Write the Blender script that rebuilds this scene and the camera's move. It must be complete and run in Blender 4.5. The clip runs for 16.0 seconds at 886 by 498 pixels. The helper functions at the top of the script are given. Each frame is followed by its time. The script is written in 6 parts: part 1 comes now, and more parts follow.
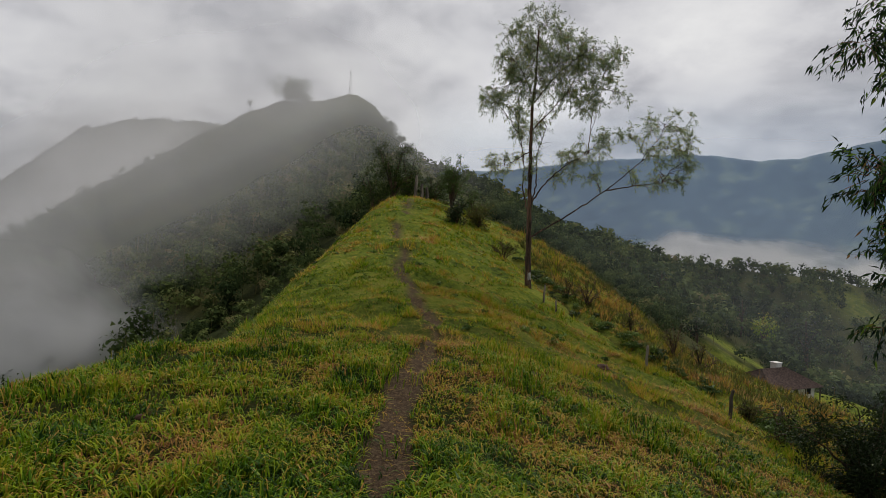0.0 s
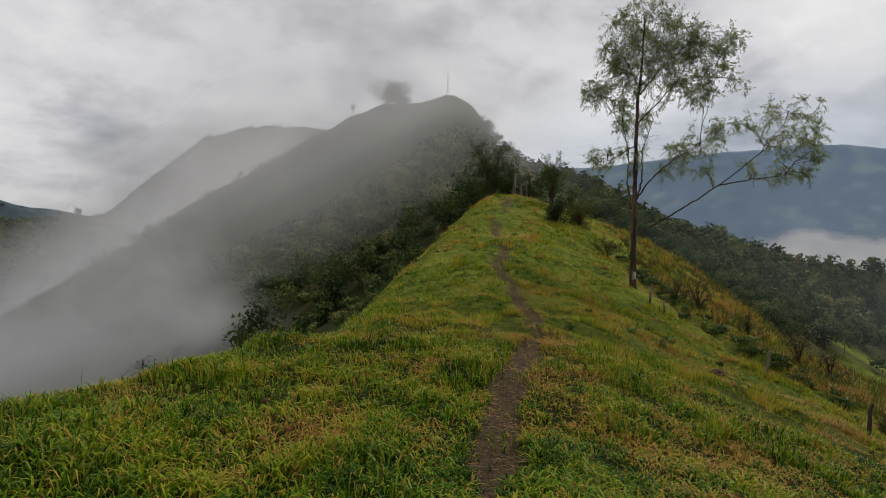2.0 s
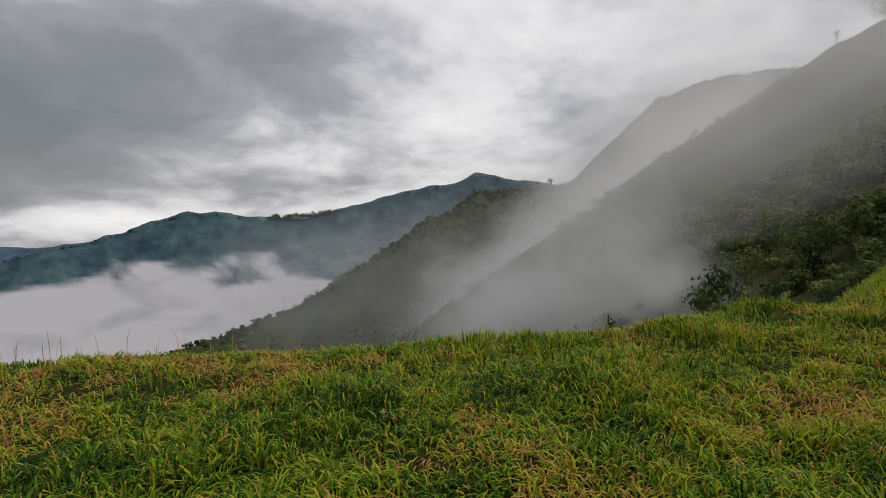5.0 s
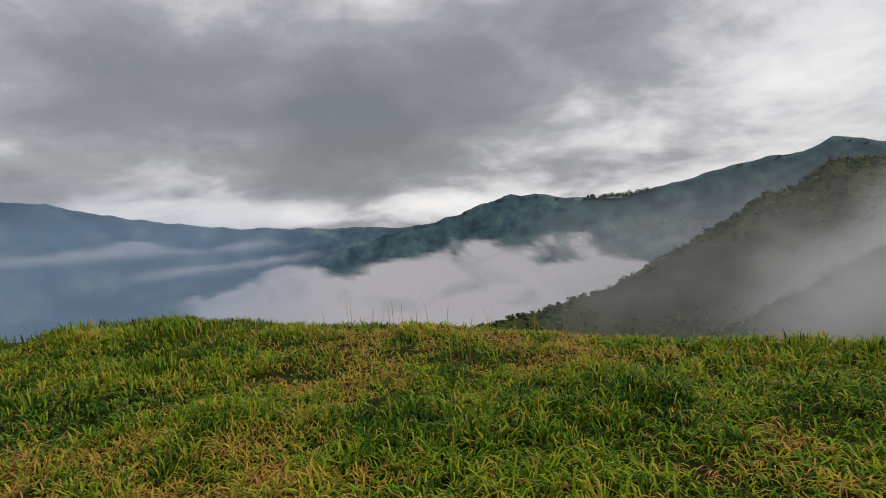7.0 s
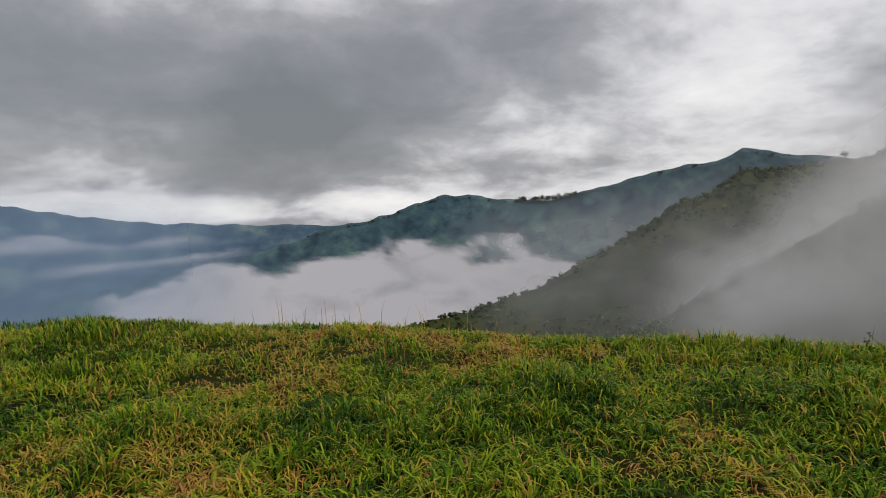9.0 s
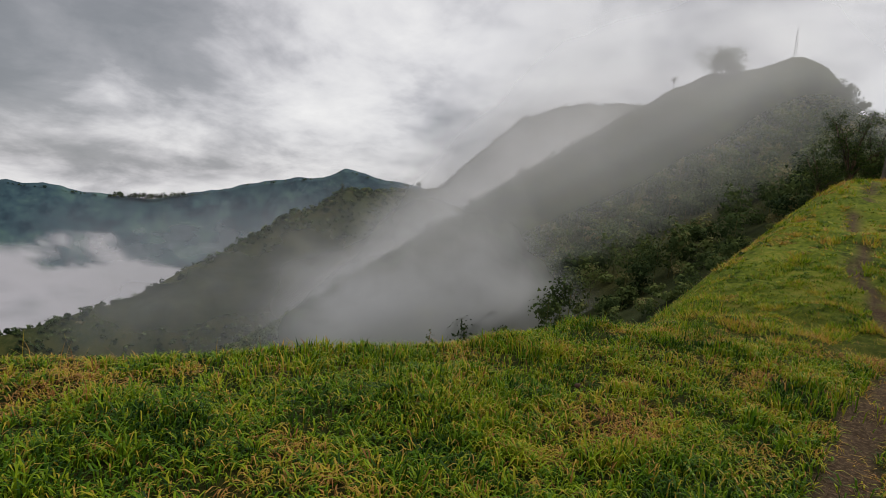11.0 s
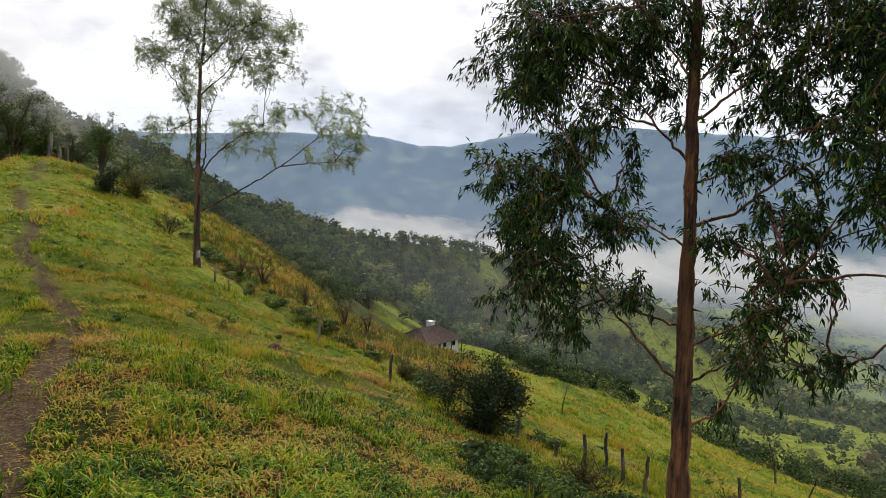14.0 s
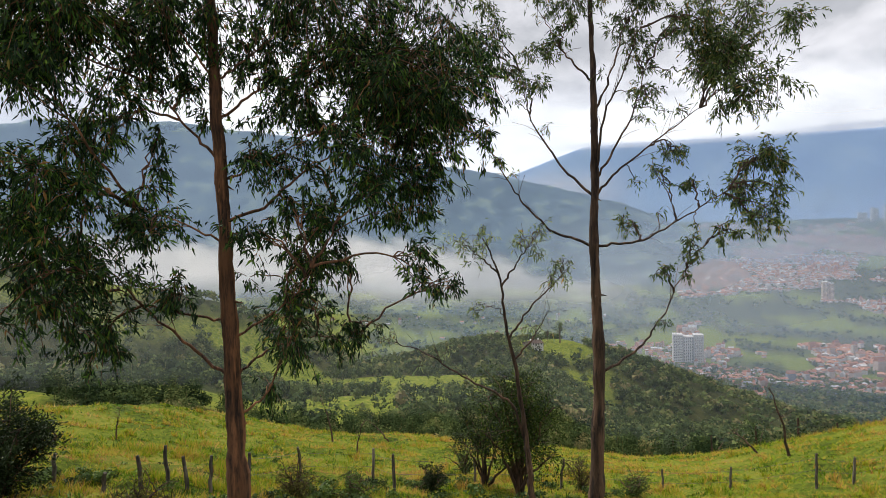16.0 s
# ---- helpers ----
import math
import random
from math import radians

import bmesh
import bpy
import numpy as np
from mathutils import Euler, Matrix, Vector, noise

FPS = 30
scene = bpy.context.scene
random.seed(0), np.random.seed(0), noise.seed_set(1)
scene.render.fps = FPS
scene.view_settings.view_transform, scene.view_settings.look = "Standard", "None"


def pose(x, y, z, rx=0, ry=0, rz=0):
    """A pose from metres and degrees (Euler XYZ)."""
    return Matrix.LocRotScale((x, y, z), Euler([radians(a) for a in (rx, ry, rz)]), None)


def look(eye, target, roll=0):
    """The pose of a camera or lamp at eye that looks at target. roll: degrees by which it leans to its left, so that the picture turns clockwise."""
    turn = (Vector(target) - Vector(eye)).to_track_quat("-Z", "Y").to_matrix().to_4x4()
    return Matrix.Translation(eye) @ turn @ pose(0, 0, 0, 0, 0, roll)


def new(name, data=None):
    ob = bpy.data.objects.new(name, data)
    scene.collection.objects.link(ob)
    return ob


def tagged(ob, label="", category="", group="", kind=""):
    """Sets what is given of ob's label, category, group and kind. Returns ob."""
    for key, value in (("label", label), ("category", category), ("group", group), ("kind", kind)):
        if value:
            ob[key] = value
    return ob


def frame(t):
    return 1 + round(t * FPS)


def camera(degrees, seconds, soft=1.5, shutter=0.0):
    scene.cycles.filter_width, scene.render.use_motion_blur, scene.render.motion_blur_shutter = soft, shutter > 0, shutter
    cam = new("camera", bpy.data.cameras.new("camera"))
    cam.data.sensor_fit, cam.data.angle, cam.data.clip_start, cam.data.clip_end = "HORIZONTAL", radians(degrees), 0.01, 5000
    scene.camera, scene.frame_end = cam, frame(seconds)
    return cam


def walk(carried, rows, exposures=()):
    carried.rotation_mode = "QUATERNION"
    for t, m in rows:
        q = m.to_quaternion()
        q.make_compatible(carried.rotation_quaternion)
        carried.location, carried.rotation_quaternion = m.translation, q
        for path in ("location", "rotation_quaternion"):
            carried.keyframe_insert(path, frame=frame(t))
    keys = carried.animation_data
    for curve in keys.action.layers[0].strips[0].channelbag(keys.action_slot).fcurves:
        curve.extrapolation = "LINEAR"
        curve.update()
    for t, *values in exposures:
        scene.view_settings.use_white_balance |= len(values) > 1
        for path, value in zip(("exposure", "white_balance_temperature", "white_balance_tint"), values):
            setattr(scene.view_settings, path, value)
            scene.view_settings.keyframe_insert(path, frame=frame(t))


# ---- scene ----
cam = camera(76.2, 16.0, soft=0.6)
PATH = [
    (0.0, pose(0.031, 0.144, 1.693, 89.18, -2.02, 0.00)),
    (0.5, pose(0.075, 0.130, 1.696, 89.55, -1.93, -0.59)),
    (1.0, pose(0.057, 0.120, 1.695, 89.58, -1.85, 0.31)),
    (1.5, pose(-0.013, 0.127, 1.679, 89.27, -1.89, 4.23)),
    (2.0, pose(-0.061, 0.102, 1.669, 88.73, -1.86, 9.79)),
    (2.5, pose(-0.115, 0.077, 1.665, 88.09, -1.86, 16.17)),
    (3.0, pose(-0.147, 0.001, 1.668, 87.33, -1.85, 23.00)),
    (3.5, pose(-0.201, -0.062, 1.654, 86.56, -1.70, 29.57)),
    (4.0, pose(-0.251, -0.167, 1.658, 85.82, -1.13, 36.19)),
    (4.5, pose(-0.254, -0.274, 1.665, 85.13, -0.11, 44.25)),
    (5.0, pose(-0.302, -0.312, 1.685, 84.47, 0.87, 53.28)),
    (7.5, pose(-0.139, -0.126, 1.757, 83.68, 3.66, 86.32)),
    (8.0, pose(-0.135, -0.142, 1.747, 83.60, 3.51, 85.82)),
    (10.5, pose(-0.191, -0.178, 1.823, 83.97, -2.65, 51.35)),
    (11.0, pose(-0.206, -0.057, 1.807, 84.82, -4.43, 40.10)),
    (11.5, pose(-0.145, -0.008, 1.803, 85.92, -5.44, 27.91)),
    (12.0, pose(-0.050, 0.083, 1.806, 86.85, -5.59, 16.41)),
    (12.5, pose(0.018, 0.175, 1.811, 87.36, -5.95, 5.08)),
    (13.0, pose(0.118, 0.222, 1.823, 87.46, -5.02, -6.62)),
    (13.5, pose(0.181, 0.213, 1.821, 87.42, -3.67, -19.39)),
    (14.0, pose(0.199, 0.206, 1.817, 87.77, -2.75, -31.64)),
    (14.5, pose(0.242, 0.174, 1.820, 88.09, -1.72, -43.79)),
    (15.0, pose(0.293, 0.110, 1.821, 88.21, -0.95, -54.11)),
    (15.5, pose(0.307, 0.028, 1.820, 88.14, -0.00, -64.70)),
    (16.0, pose(0.338, -0.040, 1.812, 88.06, 1.17, -74.35)),
]
EXPOSURES = [(0.0, -0.26), (2.0, -0.2), (3.5, -0.08), (5.0, -0.05), (8.0, -0.03), (11.0, -0.05), (12.5, -0.1), (13.3, 0.18), (14.0, 0.56), (16.0, 0.64)]
walk(cam, PATH, EXPOSURES)


# ---- node helpers ----
def node(m, kind, **inputs):
    """A shader node with its sockets set: a value, or (node, output) to link."""
    n = m.node_tree.nodes.new(kind)
    for key, value in inputs.items():
        sock = n.inputs[int(key[1:])] if key[0] == "i" and key[1:].isdigit() else n.inputs[key.replace("_", " ")]
        if isinstance(value, tuple) and len(value) == 2 and isinstance(value[0], bpy.types.Node):
            m.node_tree.links.new(value[0].outputs[value[1]], sock)
        elif isinstance(value, bpy.types.Node):
            m.node_tree.links.new(value.outputs[0], sock)
        else:
            sock.default_value = value
    return n


def maths(m, op, a, b=0.0, clamp=False):
    n = m.node_tree.nodes.new("ShaderNodeMath")
    n.operation, n.use_clamp = op, clamp
    for i, v in enumerate((a, b)):
        if isinstance(v, bpy.types.Node):
            m.node_tree.links.new(v.outputs[0], n.inputs[i])
        elif isinstance(v, tuple):
            m.node_tree.links.new(v[0].outputs[v[1]], n.inputs[i])
        else:
            n.inputs[i].default_value = v
    return n


def ramp(m, fac, stops):
    n = m.node_tree.nodes.new("ShaderNodeValToRGB")
    m.node_tree.links.new(fac.outputs[0] if isinstance(fac, bpy.types.Node) else fac[0].outputs[fac[1]], n.inputs[0])
    e = n.color_ramp.elements
    while len(e) < len(stops):
        e.new(0.5)
    for el, (p, c) in zip(e, stops):
        el.position, el.color = p, (*c, 1.0) if len(c) == 3 else c
    return n


def mix(m, fac, a, b, blend="MIX"):
    n = m.node_tree.nodes.new("ShaderNodeMix")
    n.data_type, n.blend_type = "RGBA", blend
    for i, v in ((0, fac), (6, a), (7, b)):
        if isinstance(v, bpy.types.Node):
            m.node_tree.links.new(v.outputs[2] if v.bl_idname == "ShaderNodeMix" else v.outputs[0], n.inputs[i])
        elif isinstance(v, tuple) and isinstance(v[0], bpy.types.Node):
            m.node_tree.links.new(v[0].outputs[v[1]], n.inputs[i])
        else:
            n.inputs[i].default_value = (*v, 1.0) if isinstance(v, tuple) else v
    return n


# ---- sky: a broken overcast, brightest ahead and to the east ----
world = bpy.data.worlds.new("sky")
scene.world = world
world.use_nodes = True
world.node_tree.nodes.clear()
SUN_TURN, SUN_RISE = radians(-34), radians(48)
co = node(world, "ShaderNodeTexCoord")
sep = node(world, "ShaderNodeSeparateXYZ", Vector=(co, "Generated"))
# cloud deck: directions projected onto a flat layer overhead
down = maths(world, "MAXIMUM", maths(world, "ADD", (sep, 2), 0.34), 0.1)
px = maths(world, "DIVIDE", (sep, 0), down)
py = maths(world, "DIVIDE", (sep, 1), down)
deck = node(world, "ShaderNodeCombineXYZ", X=px, Y=py, Z=0.0)
big = node(world, "ShaderNodeTexNoise", Vector=deck, Scale=0.75, Detail=6.0, Roughness=0.5, Distortion=0.2)
fine = node(world, "ShaderNodeTexNoise", Vector=deck, Scale=2.6, Detail=7.0, Roughness=0.58, Distortion=0.2)
both = maths(world, "ADD", maths(world, "MULTIPLY", (big, 0), 0.70), maths(world, "MULTIPLY", (fine, 0), 0.30))
both = maths(world, "ADD", maths(world, "MULTIPLY", maths(world, "SUBTRACT", both, 0.5), 1.85), 0.5)
# the deck is thinner to the east and ahead
side = maths(world, "MULTIPLY", (sep, 0), 0.08)
ahead = maths(world, "MULTIPLY", (sep, 1), 0.05)
thin = maths(world, "ADD", maths(world, "ADD", both, side), ahead)
# light under the edge of the deck, close to the horizon
rim = maths(world, "DIVIDE", maths(world, "SUBTRACT", (sep, 2), 0.06), 0.09)
rim = maths(world, "POWER", 2.718, maths(world, "MULTIPLY", maths(world, "MULTIPLY", rim, rim), -1.0))
thin = maths(world, "ADD", thin, maths(world, "MULTIPLY", rim, 0.09))


def lobe(az, el, sharp, amount, base):
    """The deck thins (or thickens) broadly round one direction."""
    a, e = radians(az), radians(el)
    d = world.node_tree.nodes.new("ShaderNodeVectorMath")
    d.operation = "DOT_PRODUCT"
    world.node_tree.links.new(co.outputs["Generated"], d.inputs[0])
    d.inputs[1].default_value = (-math.sin(a) * math.cos(e), math.cos(a) * math.cos(e), math.sin(e))
    g = maths(world, "MULTIPLY", maths(world, "SUBTRACT", (d, 1), 1.0), sharp)
    return maths(world, "ADD", base, maths(world, "MULTIPLY", maths(world, "POWER", 2.718, g), amount))


slit = maths(world, "DIVIDE", maths(world, "ADD", (sep, 2), 0.03), 0.028)
slit = maths(world, "POWER", 2.718, maths(world, "MULTIPLY", maths(world, "MULTIPLY", slit, slit), -1.0))
thin = maths(world, "ADD", thin, maths(world, "MULTIPLY", slit, 0.2))
thin = lobe(112, 26, 9.0, 0.10, thin)
thin = lobe(76, 11, 18.0, -0.12, thin)
thin = lobe(94, 36, 5.0, 0.10, thin)
thin = lobe(13, 25, 40.0, 0.12, thin)
thin = lobe(27, 16, 40.0, -0.03, thin)
thin = lobe(88, 6, 60.0, -0.17, thin)
thin = lobe(108, 6, 70.0, -0.12, thin)
thin = lobe(65, 17, 30.0, -0.10, thin)
thin = lobe(82, 4, 90.0, -0.12, thin)
thin = lobe(95, 4, 110.0, -0.18, thin)
thin = lobe(36, 15, 30.0, 0.06, thin)
thin = lobe(48, 19, 25.0, 0.07, thin)
thin = lobe(50, 8, 80.0, -0.07, thin)
thin = lobe(46, 4, 60.0, 0.10, thin)
thin = lobe(-112, 20, 7.0, -0.16, thin)
thin = lobe(80, -3, 90.0, 0.05, thin)
cloud = ramp(world, thin, [(0.10, (0.20, 0.21, 0.225)), (0.32, (0.275, 0.284, 0.304)), (0.44, (0.375, 0.378, 0.40)), (0.52, (0.566, 0.56, 0.585)), (0.60, (0.766, 0.757, 0.772)), (0.74, (0.96, 0.948, 0.938))])
air = world.node_tree.nodes.new("ShaderNodeTexSky")
air.sky_type, air.sun_disc, air.sun_elevation, air.sun_rotation = "NISHITA", False, SUN_RISE, -SUN_TURN
sky = mix(world, 0.93, (air, 0), cloud)
# blue sky enters through the deck at the Nishita sky's own strength
air_low = mix(world, 1.0, (air, 0), (0.10, 0.10, 0.10), "MULTIPLY")
world.node_tree.links.new(air_low.outputs[2], sky.inputs[6])
back = node(world, "ShaderNodeBackground", Color=(sky, 2), Strength=1.0)
out = node(world, "ShaderNodeOutputWorld", Surface=back)

sun = new("sun", bpy.data.lights.new("sun", "SUN"))
sun.data.energy, sun.data.angle, sun.data.color = 2.5, radians(25), (1.0, 0.95, 0.88)
sun.matrix_world = look((-math.sin(SUN_TURN) * 60, math.cos(SUN_TURN) * 60, 80), (0, 0, 0))
# ---- the lie of the land ----
EYE = 1.75


def at(az, d, el):
    """A place seen from the hilltop: degrees to the left, metres away, degrees up."""
    a = radians(az)
    return (-d * math.sin(a), d * math.cos(a), EYE + d * math.tan(radians(el)))


def ease(a, b, v):
    q = np.clip((v - a) / (b - a), 0, 1)
    return q * q * (3 - 2 * q)


def soft(v, k):
    return np.logaddexp(0, v * k) / k


def fbm(x, y, scale, octaves=4, seed=0, rough=0.5):
    """Value noise on a lattice, about -1 to 1."""
    total, amp, norm = np.zeros_like(x, float), 1.0, 0.0
    for o in range(octaves):
        u, v = x / scale * 2 ** o + 37.1 * o + seed * 11.3, y / scale * 2 ** o - 17.7 * o + seed * 5.9
        iu, iv = np.floor(u).astype(np.int64), np.floor(v).astype(np.int64)
        fu, fv = u - iu, v - iv
        fu, fv = fu * fu * (3 - 2 * fu), fv * fv * (3 - 2 * fv)

        def cell(i, j):
            h = (i * 374761393 + j * 668265263 + seed * 974711 + o * 31337) & 0x7FFFFFFF
            h = ((h ^ (h >> 13)) * 1274126177) & 0x7FFFFFFF
            return ((h ^ (h >> 16)) & 0xFFFF) / 32767.5 - 1
        total += amp * ((cell(iu, iv) * (1 - fu) + cell(iu + 1, iv) * fu) * (1 - fv) + (cell(iu, iv + 1) * (1 - fu) + cell(iu + 1, iv + 1) * fu) * fv)
        norm, amp = norm + amp, amp * rough
    return total / norm


def crest_x(y):
    return np.interp(y, [-40, 0, 4, 7, 10.6, 14, 17, 24, 31, 60], [0, -0.3, -0.36, -0.36, -0.1, -0.55, -1.2, -1.75, -1.85, -5])


def crest_z(y):
    q = np.interp(y, [-60, -30, -12, -6, 7, 11, 14, 17, 20, 24, 28, 31, 34, 42, 60, 120], [-14, -4, -0.4, 0, 0, 0.05, 0.32, 0.8, 1.4, 2.3, 3.35, 4.05, 4.25, 4.6, 2.0, -30])
    return q


def pasture_height(x, y):
    """The grassy ridge under the camera."""
    s = x - crest_x(y)
    z = (crest_z(y - 0.8) + crest_z(y) + crest_z(y + 0.8)) / 3
    edge = np.interp(y, [-30, -6, -3, 1, 3, 5, 7, 10, 17, 25, 32, 45], [8.6, 9.2, 9.0, 7.5, 6.2, 5.1, 4.5, 3.8, 3.0, 1.9, 1.3, 1.2])
    left = 1.25 * soft(-s - edge, 2.6)
    right = 0.335 * soft(s - 0.9, 1.5) + 0.05 * soft(s - 9, 0.6) + 0.45 * soft(s - 42, 0.3) + 0.5 * soft(s - 9.5, 0.6) * ease(17, 27, y) + 0.25 * soft(s - 20, 0.2) * ease(10, 30, y)
    z = z - left - right
    # a lower spur under the pasture to the north-east, a shoulder to the south-east
    a, r = np.degrees(np.arctan2(-x, y)), np.hypot(x, y)
    z += 2.9 * np.exp(-((a + 45) / 14) ** 2) * ease(13, 40, r) * (1 - ease(52, 90, r))
    z += 4.7 * np.exp(-((a + 122) / 16) ** 2) * ease(10, 30, r) * (1 - ease(50, 90, r))
    z += 1.3 * np.exp(-((a + 80) / 20) ** 2) * ease(12, 32, r) * (1 - ease(45, 80, r))
    z += 0.6 * np.exp(-((a + 106) / 9) ** 2) * ease(14, 30, r) * (1 - ease(50, 90, r))
    return z


RIDGES = [  # crest line, slope of its flanks, roundness of the crest
    ([(-1.9, 34, 0.5), (-4.5, 55, 6.5), at(6.5, 90, 9.0), at(9, 140, 11.2), at(9.6, 205, 12.4), at(9.3, 225, 13.4), at(7.5, 226, 13.0), at(5.9, 224, 11.2), at(5.1, 224, 9.6), at(2.2, 228, 7.2), at(-1, 240, 5.2), at(-6, 255, 3.2), at(-12, 275, 1.2), at(-18, 300, -0.6), at(-25, 320, -1.3), at(-35, 350, -2.1), at(-43, 380, -4.0), at(-52, 420, -6.5)], 0.62, 5.0),
    ([at(9.2, 225, 12.9), at(12, 215, 12.3), at(15.7, 200, 12.3), at(18.4, 193, 11.3), at(20.6, 188, 9.9), at(23.3, 183, 7.6), at(28.8, 172, 2.7), at(34.3, 162, -1.7), at(40, 150, -6.6), at(47, 132, -14.2), at(52, 118, -20)], 0.72, 3.0),
    ([at(14, 640, 9.4), at(22, 620, 10.3), at(26.5, 600, 10.2), at(29, 590, 9.9), at(32.3, 578, 8.7), at(34.5, 565, 6.6), at(35.6, 560, 5.1), at(38, 540, 2.3), at(40, 520, 0.9), at(43, 490, 0.7), at(46, 440, 0.1), at(49.7, 400, 0.1), at(54.6, 385, -2.6), at(59, 375, -5.6), at(63.4, 365, -8.2), at(69, 355, -11.2), at(75, 345, -13.2), at(84, 330, -15)], 1.05, 6.0),
    ([at(-74, 420, -12.5), at(-80, 470, -11.3), at(-84.5, 500, -11.2), at(-87, 500, -13.2), at(-89.5, 490, -17.5)], 0.36, 20.0),
]


def ridge_height(x, y, line, slope, round_):
    best = np.full(x.shape, -1e9)
    for (ax, ay, az), (bx, by, bz) in zip(line[:-1], line[1:]):
        dx, dy = bx - ax, by - ay
        q = np.clip(((x - ax) * dx + (y - ay) * dy) / (dx * dx + dy * dy), 0, 1)
        d = np.hypot(x - ax - q * dx, y - ay - q * dy)
        best = np.maximum(best, az + q * (bz - az) - slope * (np.sqrt(d * d + round_ * round_) - round_))
    return best


def valley_height(x, y):
    r, a = np.hypot(x, y), np.degrees(np.arctan2(-x, y))
    east = np.interp(r, [0, 45, 105, 200, 350, 500, 700, 1100, 1500, 2200, 3500, 5000], [-18, -22, -26, -44, -80, -112, -180, -250, -255, -225, -120, -40])
    south = np.interp(r, [0, 45, 105, 200, 300, 500, 750, 1100, 1500, 2200, 3500, 5000], [-14, -19, -40, -74, -106, -160, -210, -250, -246, -222, -40, 60])
    west = np.interp(r, [0, 20, 60, 130, 400, 1000, 2500, 5000], [-20, -24, -42, -62, -130, -270, -560, -640])
    mid = np.interp(r, [0, 45, 105, 200, 350, 500, 700, 1100, 1500, 2200, 3500, 5000], [-18, -23, -36, -60, -90, -122, -180, -250, -255, -225, -120, -40])
    east = east + (mid - east) * ease(-46, -62, a)
    v = east + (south - east) * ease(-84, -93, a)
    w = ease(-12, 25, a) * (1 - ease(140, 180, a))
    return v + (west - v) * w


def height(x, y):
    x, y = np.asarray(x, float), np.asarray(y, float)
    r = np.hypot(x, y)
    rest = valley_height(x, y)
    for line, slope, round_ in RIDGES:
        h = ridge_height(x, y, line, slope, round_)
        m = np.maximum(rest, h)
        rest = m + 2.0 * np.exp(-np.abs(rest - h) / 4.0) * ease(40, 120, r)
    rest = rest + fbm(x, y, 60, 5, 3) * 5.0 * ease(45, 160, r) + fbm(x, y, 22, 3, 5) * 1.2 * ease(30, 60, r)
    a = np.degrees(np.arctan2(-x, y))
    brow = EYE + r * np.tan(np.radians(np.interp(a, [-40, -25, -14.5, -9.4, -4.7, -2.2, 0.5, 2, 4.9, 5.8, 7.4, 9, 12], [-2.6, -1.4, 0.0, 1.4, 4.0, 5.1, 6.3, 7.1, 9.2, 11.2, 13.1, 14, 16])))
    rest = rest - soft(rest - brow, 1.5) * ease(85, 115, r) * ease(-60, -45, a) * (1 - ease(11, 12, a)) * (r < 420)
    yard = ease(26, 12, np.hypot(x - 52.6, y - 88.6))
    rest = rest + (-21.6 - rest) * yard
    near = pasture_height(x, y)
    k = 1.2
    z = np.logaddexp(near / k, rest / k) * k
    z = np.where(r > 120, np.maximum(rest, near), z)
    # tussocks, cattle steps and the trodden path
    bump = fbm(x, y, 2.6, 3, 1) * 0.10 + fbm(x, y, 0.8, 2, 2) * 0.06
    bump = bump + (fbm(x, y * 1.6, 1.3, 2, 7) * 0.11 + fbm(x, y, 0.5, 2, 15) * 0.06) * ease(7, 12, r)
    z = z + bump * (1 - ease(40, 80, r))
    z = z - 0.05 * path_mask(x, y) - 0.3 * trench(x, y)
    return z


FENCE_Y = [7, 8.7, 10.5, 13, 14.5, 16.9, 18.2, 20, 22, 26, 40]
FENCE_X = [7.9, 7.75, 6.9, 6.95, 6.1, 5.35, 4.75, 4.0, 3.4, 2.9, 2.2]


def past_fence(x, y):
    """1 on the uncut slope beyond the fence."""
    return ease(0.2, 1.1, x - np.interp(y, FENCE_Y, FENCE_X) + 0.4 * fbm(x, y, 1.8, 2, 16)) * ease(7.5, 10, y) * ease(-40, -33, np.degrees(np.arctan2(-x, y)))


def trench(x, y):
    """A shallow overgrown ditch along the fence."""
    line = np.interp(y, FENCE_Y, FENCE_X)
    d = (x - line - 0.12 + 0.25 * fbm(x, y, 1.6, 2, 14)) / 0.33
    return np.exp(-d * d) * ease(7.5, 9.5, y) * (1 - ease(23, 27, y))


def path_mask(x, y):
    """1 on the trodden earth, 0 on the grass."""
    px = np.interp(y, [0, 4, 7, 9, 10.6, 12, 14, 17, 20, 24, 26, 28, 31], [-0.42, -0.35, -0.36, -0.2, -0.04, -0.2, -0.6, -1.25, -1.36, -1.9, -1.85, -1.65, -1.9])
    half = np.interp(y, [2.5, 5, 9, 14, 30], [0.17, 0.16, 0.15, 0.17, 0.21]) * (1 + 1.3 * fbm(x, y, 0.8, 3, 8))
    d = np.abs(x - px + 0.12 * fbm(x * 0, y, 1.9, 3, 9))
    gap = ease(-0.8, -0.3, fbm(x, y, 0.8, 3, 12) - 0.3 * ease(12, 11, y) * ease(9.5, 10, y) + 0.25)
    return (1 - ease(half * 0.7, half * 1.3, d)) * gap * ease(1.5, 3, y) * (1 - ease(31, 33, y))


